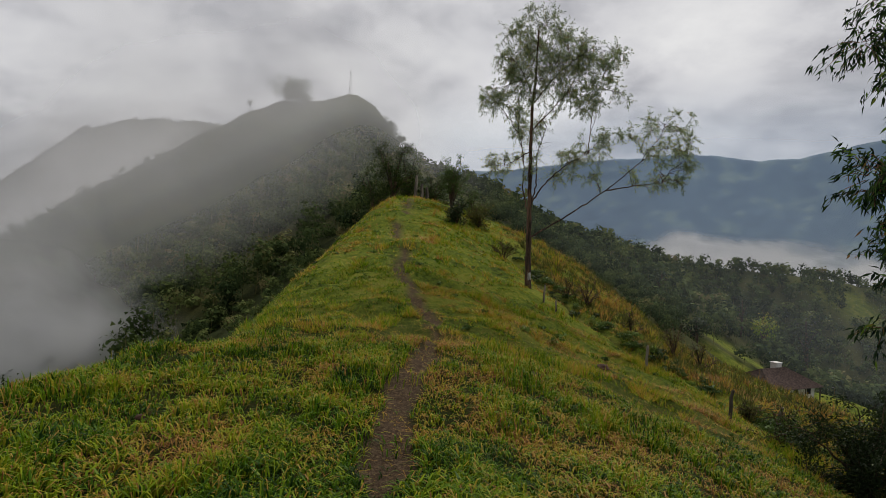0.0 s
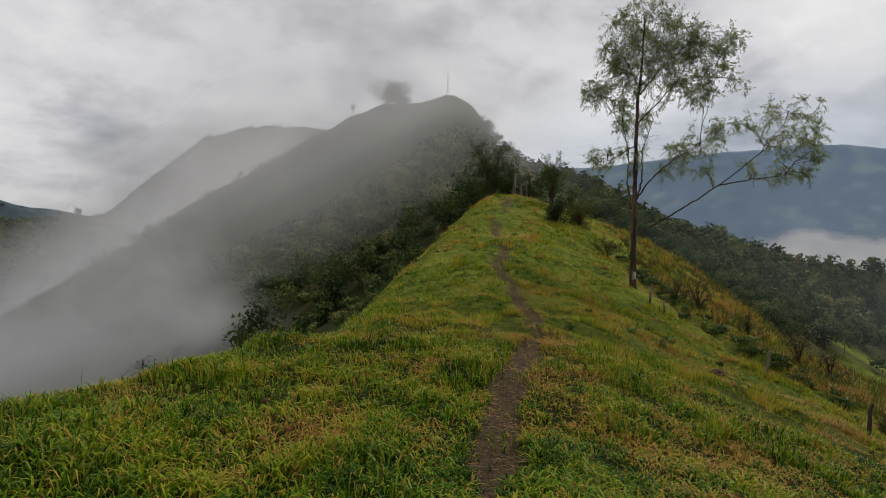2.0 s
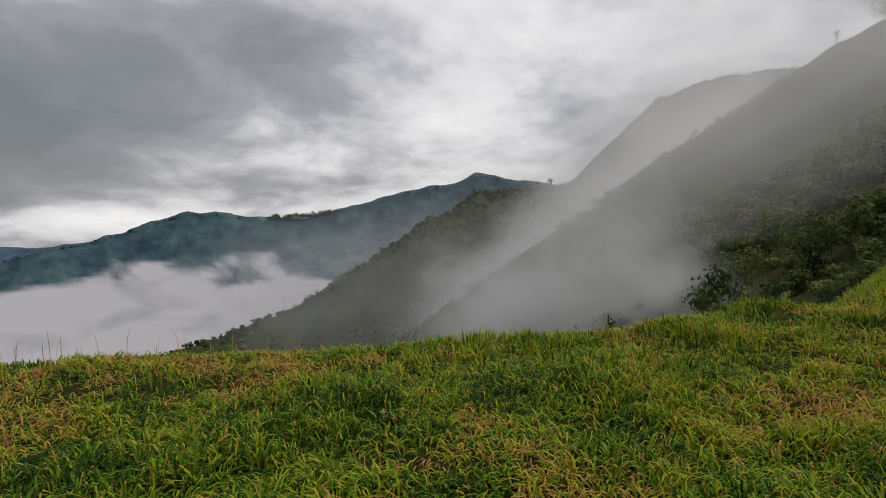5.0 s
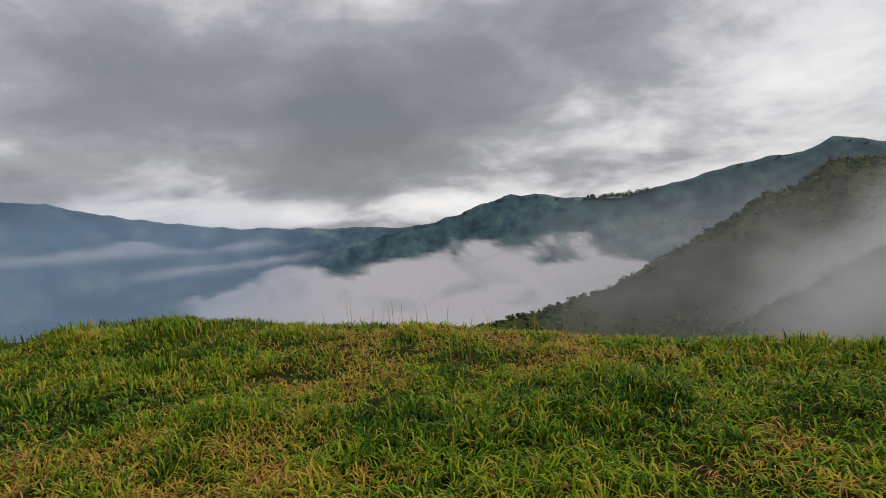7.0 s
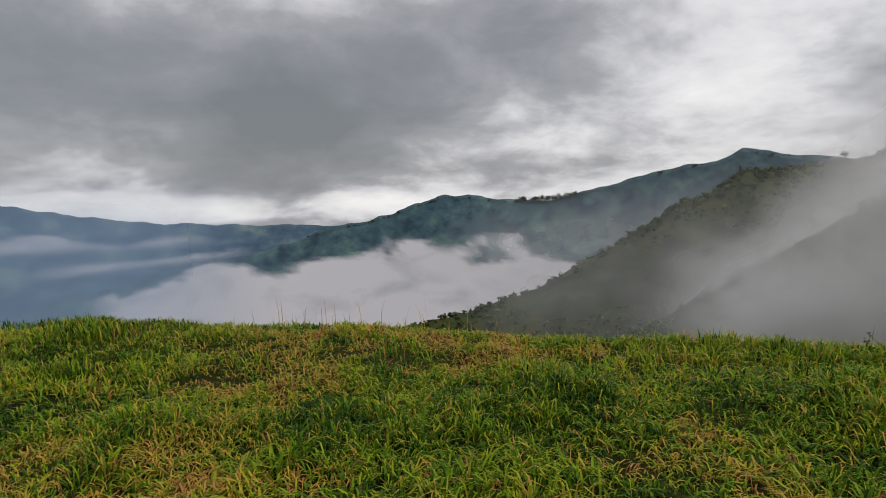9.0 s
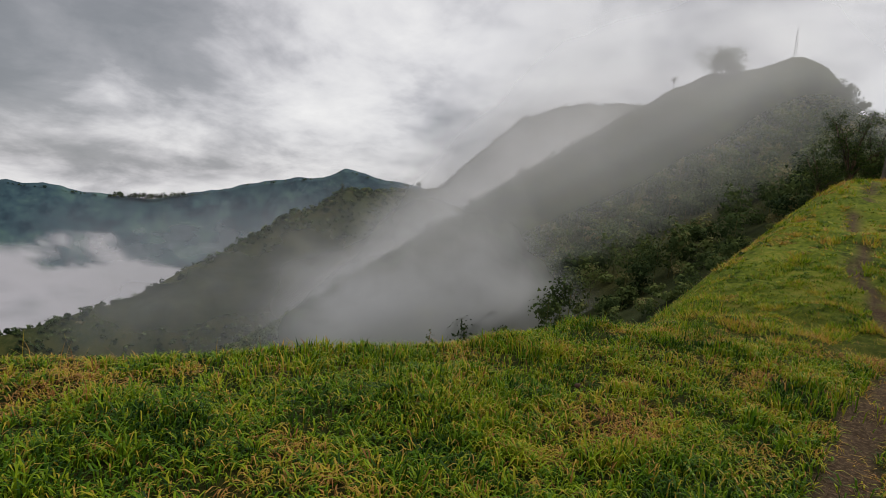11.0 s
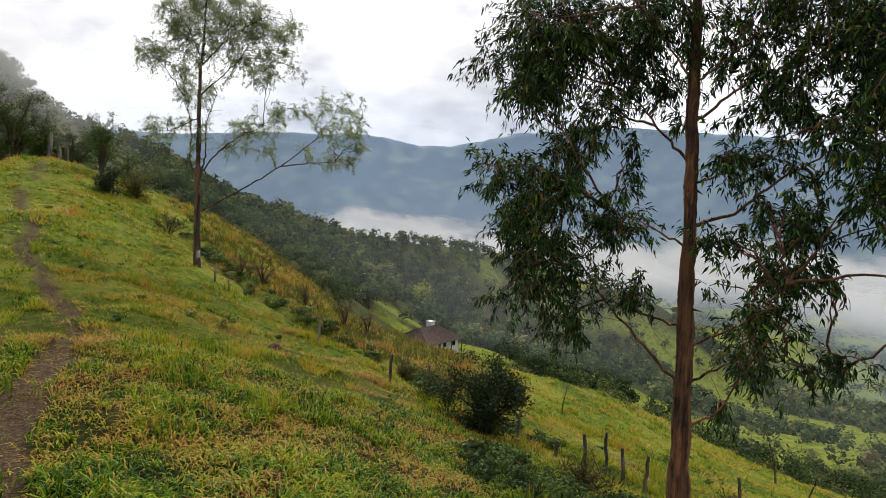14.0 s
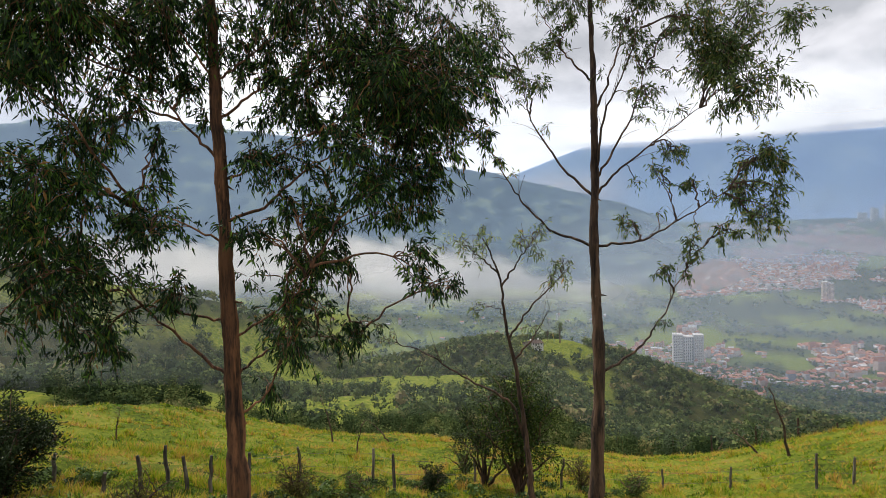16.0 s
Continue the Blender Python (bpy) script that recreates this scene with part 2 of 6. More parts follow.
def mesh_object(name, verts, faces, material, parent=None, smooth=True, attrs=None):
    me = bpy.data.meshes.new(name)
    verts, faces = np.asarray(verts, np.float32), np.asarray(faces, np.int32)
    me.vertices.add(len(verts))
    me.vertices.foreach_set("co", verts.ravel())
    n = faces.shape[1]
    me.loops.add(faces.size)
    me.loops.foreach_set("vertex_index", faces.ravel())
    me.polygons.add(len(faces))
    me.polygons.foreach_set("loop_start", np.arange(0, faces.size, n, dtype=np.int32))
    me.polygons.foreach_set("use_smooth", np.full(len(faces), smooth))
    for key, values in (attrs or {}).items():
        me.attributes.new(key, "FLOAT", "POINT").data.foreach_set("value", np.asarray(values, np.float32))
    me.update(calc_edges=True)
    me.materials.append(material)
    ob = new(name, me)
    if parent:
        ob.parent = parent
    return ob


def grid_faces(rows, cols, closed=False):
    i, j = np.meshgrid(np.arange(rows - 1), np.arange(cols if closed else cols - 1), indexing="ij")
    k = (j + 1) % cols
    return np.stack([i * cols + j, i * cols + k, (i + 1) * cols + k, (i + 1) * cols + j], -1).reshape(-1, 4)


def on_ground(az, el, far=70.0):
    """Where the sight line from the hilltop at those degrees meets the ground."""
    a = radians(az)
    d = np.arange(2.0, far, 0.05)
    hit = EYE + d * math.tan(radians(el)) <= height(-d * math.sin(a), d * math.cos(a))
    k = d[np.argmax(hit)] if hit.any() else far
    return Vector((-k * math.sin(a), k * math.cos(a), float(height(-k * math.sin(a), k * math.cos(a)))))
# ---- materials ----
def material(name, rough=0.9):
    m = bpy.data.materials.new(name)
    m.use_nodes = True
    m.node_tree.nodes.clear()
    b = node(m, "ShaderNodeBsdfPrincipled", Roughness=rough)
    node(m, "ShaderNodeOutputMaterial", Surface=b)
    return m, b


def wire(m, a, out_, b, in_):
    m.node_tree.links.new(a.outputs[out_], b.inputs[in_])


def relief(m, bsdf, source, out_, strength, distance):
    n = node(m, "ShaderNodeBump", Strength=strength, Distance=distance)
    wire(m, source, out_, n, "Height")
    wire(m, n, 0, bsdf, "Normal")


def make_ground():
    m, b = material("grass_ground", 0.95)
    b.inputs["Specular IOR Level"].default_value = 0.05
    pos = node(m, "ShaderNodeNewGeometry")
    big = node(m, "ShaderNodeTexNoise", Vector=(pos, 0), Scale=0.45, Detail=5.0, Roughness=0.6)
    small = node(m, "ShaderNodeTexNoise", Vector=(pos, 0), Scale=7.0, Detail=6.0, Roughness=0.7)
    both = maths(m, "ADD", maths(m, "MULTIPLY", (big, 0), 0.5), maths(m, "MULTIPLY", (small, 0), 0.5))
    # near-black under the close blades: the shade of the gaps is in this colour
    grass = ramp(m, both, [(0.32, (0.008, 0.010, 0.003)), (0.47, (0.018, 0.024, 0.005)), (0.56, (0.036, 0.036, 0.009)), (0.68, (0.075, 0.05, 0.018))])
    earth = ramp(m, small, [(0.3, (0.025, 0.016, 0.010)), (0.55, (0.085, 0.056, 0.036)), (0.75, (0.19, 0.135, 0.09))])
    grit = node(m, "ShaderNodeTexNoise", Vector=(pos, 0), Scale=34.0, Detail=5.0, Roughness=0.75)
    crumbs = ramp(m, grit, [(0.36, (0.012, 0.008, 0.005)), (0.52, (0.075, 0.05, 0.03)), (0.64, (0.20, 0.15, 0.09))])
    earth = mix(m, 0.6, earth, crumbs)
    wood = ramp(m, both, [(0.35, (0.012, 0.017, 0.006)), (0.5, (0.032, 0.042, 0.014)), (0.65, (0.065, 0.066, 0.024))])
    wide = node(m, "ShaderNodeTexNoise", Vector=(pos, 0), Scale=0.06, Detail=5.0, Roughness=0.6)
    open_ = ramp(m, small, [(0.35, (0.022, 0.027, 0.009)), (0.5, (0.05, 0.054, 0.017)), (0.65, (0.09, 0.08, 0.03))])
    wood = mix(m, ramp(m, wide, [(0.45, (0, 0, 0)), (0.58, (1, 1, 1))]), wood, open_)
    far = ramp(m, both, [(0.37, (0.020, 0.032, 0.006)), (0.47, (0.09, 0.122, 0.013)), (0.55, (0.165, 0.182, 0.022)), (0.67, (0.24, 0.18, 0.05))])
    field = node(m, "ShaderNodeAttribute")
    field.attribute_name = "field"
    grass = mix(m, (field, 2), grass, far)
    path = node(m, "ShaderNodeAttribute")
    path.attribute_name = "path"
    woods = node(m, "ShaderNodeAttribute")
    woods.attribute_name = "wood"
    c = mix(m, (woods, 2), grass, wood)
    c = mix(m, (path, 2), c, earth)
    wire(m, c, 2, b, "Base Color")
    lumps = maths(m, "ADD", maths(m, "MULTIPLY", (small, 0), 0.6), maths(m, "MULTIPLY", (grit, 0), 0.4))
    relief(m, b, lumps, 0, 0.9, 0.07)
    return m


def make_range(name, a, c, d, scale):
    """Far hillsides: woods and clearings, with the blue of distance haze put into their colours."""
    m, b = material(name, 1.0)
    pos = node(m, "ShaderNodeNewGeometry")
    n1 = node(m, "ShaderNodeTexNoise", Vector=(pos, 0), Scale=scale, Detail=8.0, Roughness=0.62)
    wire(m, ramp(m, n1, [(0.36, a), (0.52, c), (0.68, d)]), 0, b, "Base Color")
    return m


GROUND = make_ground()
# haze painted into the base colours, palest on the farthest mountain
RANGE_BLUE = make_range("far_haze_blue_slopes", (0.006, 0.018, 0.034), (0.028, 0.056, 0.076), (0.15, 0.19, 0.12), 0.013)
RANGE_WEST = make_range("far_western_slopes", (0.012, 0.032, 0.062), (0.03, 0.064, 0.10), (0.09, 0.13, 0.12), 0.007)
RANGE_PALE = make_range("farthest_haze_pale_slopes", (0.17, 0.27, 0.47), (0.20, 0.31, 0.50), (0.25, 0.35, 0.50), 0.003)
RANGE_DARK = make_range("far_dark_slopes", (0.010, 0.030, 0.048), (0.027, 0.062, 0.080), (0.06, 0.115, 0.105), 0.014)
# ---- ground: one sheet from the hilltop to the horizon ----
rings = np.concatenate([np.linspace(0.5, 14, 90), np.geomspace(14.2, 60, 80), np.geomspace(61, 700, 125), np.geomspace(715, 4800, 30)])
turns = np.concatenate([np.arange(-125, 138, 0.9), np.arange(138, 235, 4.0)])
rr, aa = np.meshgrid(rings, np.radians(turns), indexing="ij")
gx, gy = -rr * np.sin(aa), rr * np.cos(aa)
gz = height(gx, gy)


def wood_mask(x, y):
    """Where woods and scrub grow rather than grass."""
    r, a = np.hypot(x, y), np.degrees(np.arctan2(-x, y))
    s = x - crest_x(y)
    near = ease(46, 70, r)
    left = ease(1.5, 4.0, -s - np.interp(y, [0, 5, 10, 17, 25, 32], [9, 6.5, 5, 4, 3, 2]))
    meadow = ease(-56, -66, a) * (1 - ease(-96, -104, a)) * ease(90, 130, r) * (1 - ease(620, 800, r))
    glade = ease(0.02 - 0.08 * meadow, 0.2 - 0.1 * meadow, fbm(x, y, 80, 3, 21)) * ease(60, 100, r) * ease(-25, -45, a) * (1 - ease(-88, -94, a) * (1 - ease(1000, 1150, r)))
    knoll = ease(52, 30, np.hypot(x - 497, y - 45))
    yard = ease(16, 10, np.hypot(x - 56, y - 88))
    lawn = ease(15, 9, np.hypot(x - 58, y - 101))
    bank = ease(17, 9, np.hypot(x - 69.5, y - 128))
    return np.clip(np.maximum(np.maximum(near, left), ease(33, 38, y)) - glade - knoll - yard - lawn - bank, 0, 1)


verts = np.concatenate([np.stack([gx, gy, gz], -1).reshape(-1, 3), [[0, 0, float(height(0.0, 0.0))]]])
nc = len(turns)
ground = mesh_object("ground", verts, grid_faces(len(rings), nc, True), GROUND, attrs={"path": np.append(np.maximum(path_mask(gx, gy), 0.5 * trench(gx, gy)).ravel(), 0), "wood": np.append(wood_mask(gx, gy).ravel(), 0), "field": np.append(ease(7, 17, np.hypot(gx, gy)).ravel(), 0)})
bm = bmesh.new()
bm.from_mesh(ground.data)
bm.verts.ensure_lookup_table()
for j in range(nc):
    bm.faces.new((bm.verts[j], bm.verts[(j + 1) % nc], bm.verts[len(verts) - 1])).smooth = True
bmesh.ops.recalc_face_normals(bm, faces=bm.faces[-nc:])
bm.to_mesh(ground.data)
bm.free()
tagged(ground, "grassy ridge with a trodden path above wooded valleys", "ground", kind="structure")


def far_range(name, label, crest, d, foot, material, seed, jag, deep=0.28):
    """A far chain of hills: crest given as degrees left and degrees up."""
    azs = np.arange(crest[0][0], crest[-1][0], 0.34 if crest[-1][0] > crest[0][0] else -0.34)
    sgn = 1 if crest[-1][0] > crest[0][0] else -1
    els = np.interp(sgn * azs, [sgn * c[0] for c in crest], [c[1] for c in crest])
    n = 46
    v = np.linspace(0, 1, n)[:, None]
    a = np.radians(azs)[None, :] + 0 * v
    top = EYE + d * np.tan(np.radians(els))[None, :]
    top = top + d * 0.0035 * jag * fbm(azs[None, :] * 1.0, azs[None, :] * 0, 2.2, 5, seed, 0.6)
    dist = d * (1 - deep + deep * v)
    x, y = -dist * np.sin(a), dist * np.cos(a)
    spur = fbm(x, y, d * 0.12, 6, seed + 1, 0.55)
    z = foot + (top - foot) * v ** 1.15 + spur * d * 0.03 * np.sin(np.pi * np.clip(v, 0, 1)) ** 0.8
    x = x * (1 + 0.05 * spur * (1 - v))
    y = y * (1 + 0.05 * spur * (1 - v))
    # the far side falls away behind the crest
    x, y, z = np.vstack([x, x[-1:] * 1.12]), np.vstack([y, y[-1:] * 1.12]), np.vstack([z, z[-1:] * 0 + foot])
    ob = mesh_object(name, np.stack([x, y, z], -1).reshape(-1, 3), grid_faces(n + 1, len(azs)), material)
    return tagged(ob, label, "mountains", kind="structure")


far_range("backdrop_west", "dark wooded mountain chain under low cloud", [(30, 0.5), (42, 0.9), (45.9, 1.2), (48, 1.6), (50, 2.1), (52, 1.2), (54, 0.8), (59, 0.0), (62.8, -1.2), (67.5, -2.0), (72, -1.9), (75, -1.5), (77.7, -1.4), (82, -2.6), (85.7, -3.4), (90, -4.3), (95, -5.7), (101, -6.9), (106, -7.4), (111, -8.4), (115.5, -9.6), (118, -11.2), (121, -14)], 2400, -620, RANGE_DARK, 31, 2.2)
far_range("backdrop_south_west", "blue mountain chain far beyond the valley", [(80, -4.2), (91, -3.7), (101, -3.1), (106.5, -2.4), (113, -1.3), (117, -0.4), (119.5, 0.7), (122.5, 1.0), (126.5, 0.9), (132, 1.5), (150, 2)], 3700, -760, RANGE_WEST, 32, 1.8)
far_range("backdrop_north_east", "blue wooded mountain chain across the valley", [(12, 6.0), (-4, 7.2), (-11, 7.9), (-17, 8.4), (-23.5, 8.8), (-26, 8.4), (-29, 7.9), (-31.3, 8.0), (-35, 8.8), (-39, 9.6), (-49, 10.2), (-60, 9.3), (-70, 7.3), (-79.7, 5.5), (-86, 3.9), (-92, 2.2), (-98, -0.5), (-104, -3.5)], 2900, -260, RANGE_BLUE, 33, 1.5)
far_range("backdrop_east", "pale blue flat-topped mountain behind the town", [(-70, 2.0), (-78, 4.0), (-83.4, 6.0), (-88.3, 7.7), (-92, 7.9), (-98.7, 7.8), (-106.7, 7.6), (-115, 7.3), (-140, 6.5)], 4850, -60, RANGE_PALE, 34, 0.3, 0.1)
# ---- plant materials ----
def make_leaf(name, stops, rough=0.5, through_=0.35, attr="tone", gloss=0.15):
    m = bpy.data.materials.new(name)
    m.use_nodes = True
    m.node_tree.nodes.clear()
    t = node(m, "ShaderNodeAttribute")
    t.attribute_name = attr
    pos = node(m, "ShaderNodeNewGeometry")
    n = node(m, "ShaderNodeTexNoise", Vector=(pos, 0), Scale=1.3, Detail=3.0)
    f = maths(m, "ADD", (t, 2), maths(m, "MULTIPLY", maths(m, "SUBTRACT", (n, 0), 0.5), 0.5))
    c = ramp(m, f, stops)
    b = node(m, "ShaderNodeBsdfPrincipled", Roughness=rough, Base_Color=(c, 0))
    b.inputs["Specular IOR Level"].default_value = gloss
    tr = node(m, "ShaderNodeBsdfTranslucent", Color=(c, 0))
    s = node(m, "ShaderNodeMixShader", i0=through_, i1=b, i2=tr)
    node(m, "ShaderNodeOutputMaterial", Surface=s)
    return m


def make_bark(name, dark, light, scale):
    m, b = material(name, 0.9)
    pos = node(m, "ShaderNodeNewGeometry")
    st = node(m, "ShaderNodeMapping", Vector=(pos, 0), Scale=(scale, scale, scale * 0.13))
    n = node(m, "ShaderNodeTexNoise", Vector=st, Scale=1.0, Detail=8.0, Roughness=0.65)
    n2 = node(m, "ShaderNodeTexNoise", Vector=(pos, 0), Scale=1.6, Detail=3.0)
    f = maths(m, "ADD", maths(m, "MULTIPLY", (n, 0), 0.7), maths(m, "MULTIPLY", (n2, 0), 0.3))
    peel = node(m, "ShaderNodeTexNoise", Vector=st, Scale=0.28, Detail=6.0, Roughness=0.6)
    rind = ramp(m, f, [(0.40, dark), (0.58, light)])
    flake = mix(m, ramp(m, peel, [(0.54, (0, 0, 0)), (0.60, (0.75, 0.75, 0.75))]), rind, tuple(min(1, c * 1.9) for c in light))
    wire(m, flake, 2, b, "Base Color")
    rise = maths(m, "ADD", (n, 0), maths(m, "MULTIPLY", (peel, 0), 0.6))
    relief(m, b, rise, 0, 1.0, 0.08)
    return m


GRASS = make_leaf("grass_blades", [(0.0, (0.014, 0.042, 0.005)), (0.2, (0.085, 0.18, 0.008)), (0.42, (0.255, 0.33, 0.013)), (0.60, (0.43, 0.32, 0.035)), (0.80, (0.48, 0.275, 0.07)), (1.0, (0.27, 0.12, 0.04))], 0.42, 0.33, gloss=0.08)
EUCALYPT = make_leaf("eucalypt_leaves", [(0.0, (0.006, 0.016, 0.008)), (0.5, (0.026, 0.055, 0.017)), (0.8, (0.10, 0.19, 0.03)), (0.94, (0.17, 0.27, 0.03)), (1.0, (0.25, 0.13, 0.04))], 0.4, 0.27, gloss=0.1)
EUCALYPT_PALE = make_leaf("grey_green_leaves", [(0.0, (0.10, 0.15, 0.085)), (0.5, (0.26, 0.33, 0.16)), (0.9, (0.44, 0.46, 0.15)), (1.0, (0.46, 0.28, 0.08))], 0.45, 0.5)
SLENDER_LEAF = make_leaf("slender_tree_leaves", [(0.0, (0.022, 0.045, 0.016)), (0.5, (0.085, 0.13, 0.04)), (0.85, (0.22, 0.26, 0.06)), (1.0, (0.32, 0.2, 0.06))], 0.45, 0.4)
SHRUB_LEAF = make_leaf("shrub_leaves", [(0.0, (0.03, 0.05, 0.015)), (0.5, (0.085, 0.14, 0.03)), (0.9, (0.18, 0.25, 0.045)), (1.0, (0.20, 0.16, 0.05))], 0.5, 0.3)
BUSH_LEAF = make_leaf("yellow_green_bush_leaves", [(0.0, (0.010, 0.020, 0.006)), (0.5, (0.036, 0.062, 0.012)), (0.85, (0.12, 0.16, 0.02)), (1.0, (0.20, 0.16, 0.05))], 0.5, 0.28, gloss=0.08)
DARK_LEAF = make_leaf("dark_bush_leaves", [(0.0, (0.012, 0.02, 0.008)), (0.6, (0.03, 0.05, 0.014)), (1.0, (0.08, 0.10, 0.03))], 0.5, 0.2)
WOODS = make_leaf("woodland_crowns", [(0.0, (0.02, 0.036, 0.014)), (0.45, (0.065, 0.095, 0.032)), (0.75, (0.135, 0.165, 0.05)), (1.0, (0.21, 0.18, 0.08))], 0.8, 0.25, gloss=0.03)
SCRUB_DRY = make_leaf("dry_scrub", [(0.0, (0.045, 0.06, 0.014)), (0.5, (0.12, 0.128, 0.03)), (1.0, (0.25, 0.18, 0.055))], 0.7, 0.3)
BARK_RED = make_bark("reddish_eucalypt_bark", (0.022, 0.011, 0.006), (0.20, 0.088, 0.038), 20.0)
BARK_GREY = make_bark("dark_grey_bark", (0.016, 0.009, 0.006), (0.10, 0.056, 0.032), 20.0)
LIME = make_bark("flaking_limewash", (0.30, 0.28, 0.24), (0.70, 0.67, 0.62), 14.0)
POST_WOOD = make_bark("weathered_post_wood", (0.03, 0.025, 0.02), (0.15, 0.125, 0.10), 14.0)


# ---- plant building ----
def tube(points, radii, sides=7):
    """A tapered round limb along points: vertices and faces."""
    p = np.asarray(points, float)
    n = len(p)
    t = np.gradient(p, axis=0)
    t /= np.linalg.norm(t, axis=1)[:, None] + 1e-9
    ref = np.where(np.abs(t[:, 2:3]) > 0.9, [[1.0, 0.2, 0]], [[0.1, 0.2, 1.0]])
    u = np.cross(t, ref)
    u /= np.linalg.norm(u, axis=1)[:, None] + 1e-9
    w = np.cross(t, u)
    a = np.linspace(0, 2 * np.pi, sides, endpoint=False)
    r = np.asarray(radii, float)[:, None, None]
    v = p[:, None, :] + r * (np.cos(a)[None, :, None] * u[:, None, :] + np.sin(a)[None, :, None] * w[:, None, :])
    return v.reshape(-1, 3), grid_faces(n, sides, True)


def smooth_line(points, n, rng, wobble):
    """The points joined by a slightly wandering curve of n points."""
    p = np.asarray(points, float)
    k = np.concatenate([[0], np.cumsum(np.linalg.norm(np.diff(p, axis=0), axis=1))])
    q = np.linspace(0, k[-1], n)
    c = np.stack([np.interp(q, k, p[:, i]) for i in range(3)], 1)
    for _ in range(2):
        c[1:-1] = 0.25 * c[:-2] + 0.5 * c[1:-1] + 0.25 * c[2:]
    c[1:-1] += rng.normal(0, wobble, (n - 2, 3))
    return c


class Wood:
    """Gathers tubes into one mesh."""

    def __init__(self):
        self.v, self.f, self.n = [], [], 0

    def add(self, points, radii, sides=6):
        v, f = tube(points, radii, sides)
        self.v.append(v)
        self.f.append(f + self.n)
        self.n += len(v)

    def part(self, name, mat, parent):
        return mesh_object(name, np.concatenate(self.v), np.concatenate(self.f), mat, parent)


def leaf_mesh(name, base, way, length, width, tone, mat, parent, rng, fold=0.0):
    """Lance-shaped leaves, each of two kinked faces: one mesh."""
    n = len(base)
    way = way / (np.linalg.norm(way, axis=1)[:, None] + 1e-9)
    side = np.cross(way, rng.normal(0, 1, (n, 3)))
    side /= np.linalg.norm(side, axis=1)[:, None] + 1e-9
    up = np.cross(side, way)
    L, W = length[:, None], width[:, None]
    mid = base + way * L * 0.42 + up * L * 0.06
    tip = base + way * L - np.array([0, 0, 1.0]) * L * fold
    v = np.stack([base, mid + side * W * 0.5, tip, mid - side * W * 0.5], 1).reshape(-1, 3)
    k = np.arange(n)[:, None] * 4
    f = np.concatenate([k + [[0, 1, 2]], k + [[0, 2, 3]]], 0)
    return mesh_object(name, v, f, mat, parent, False, {"tone": np.repeat(np.clip(tone, 0, 1), 4)})


def nearest(points, p):
    d = np.linalg.norm(points - p, axis=1)
    return points[np.argmin(d)]


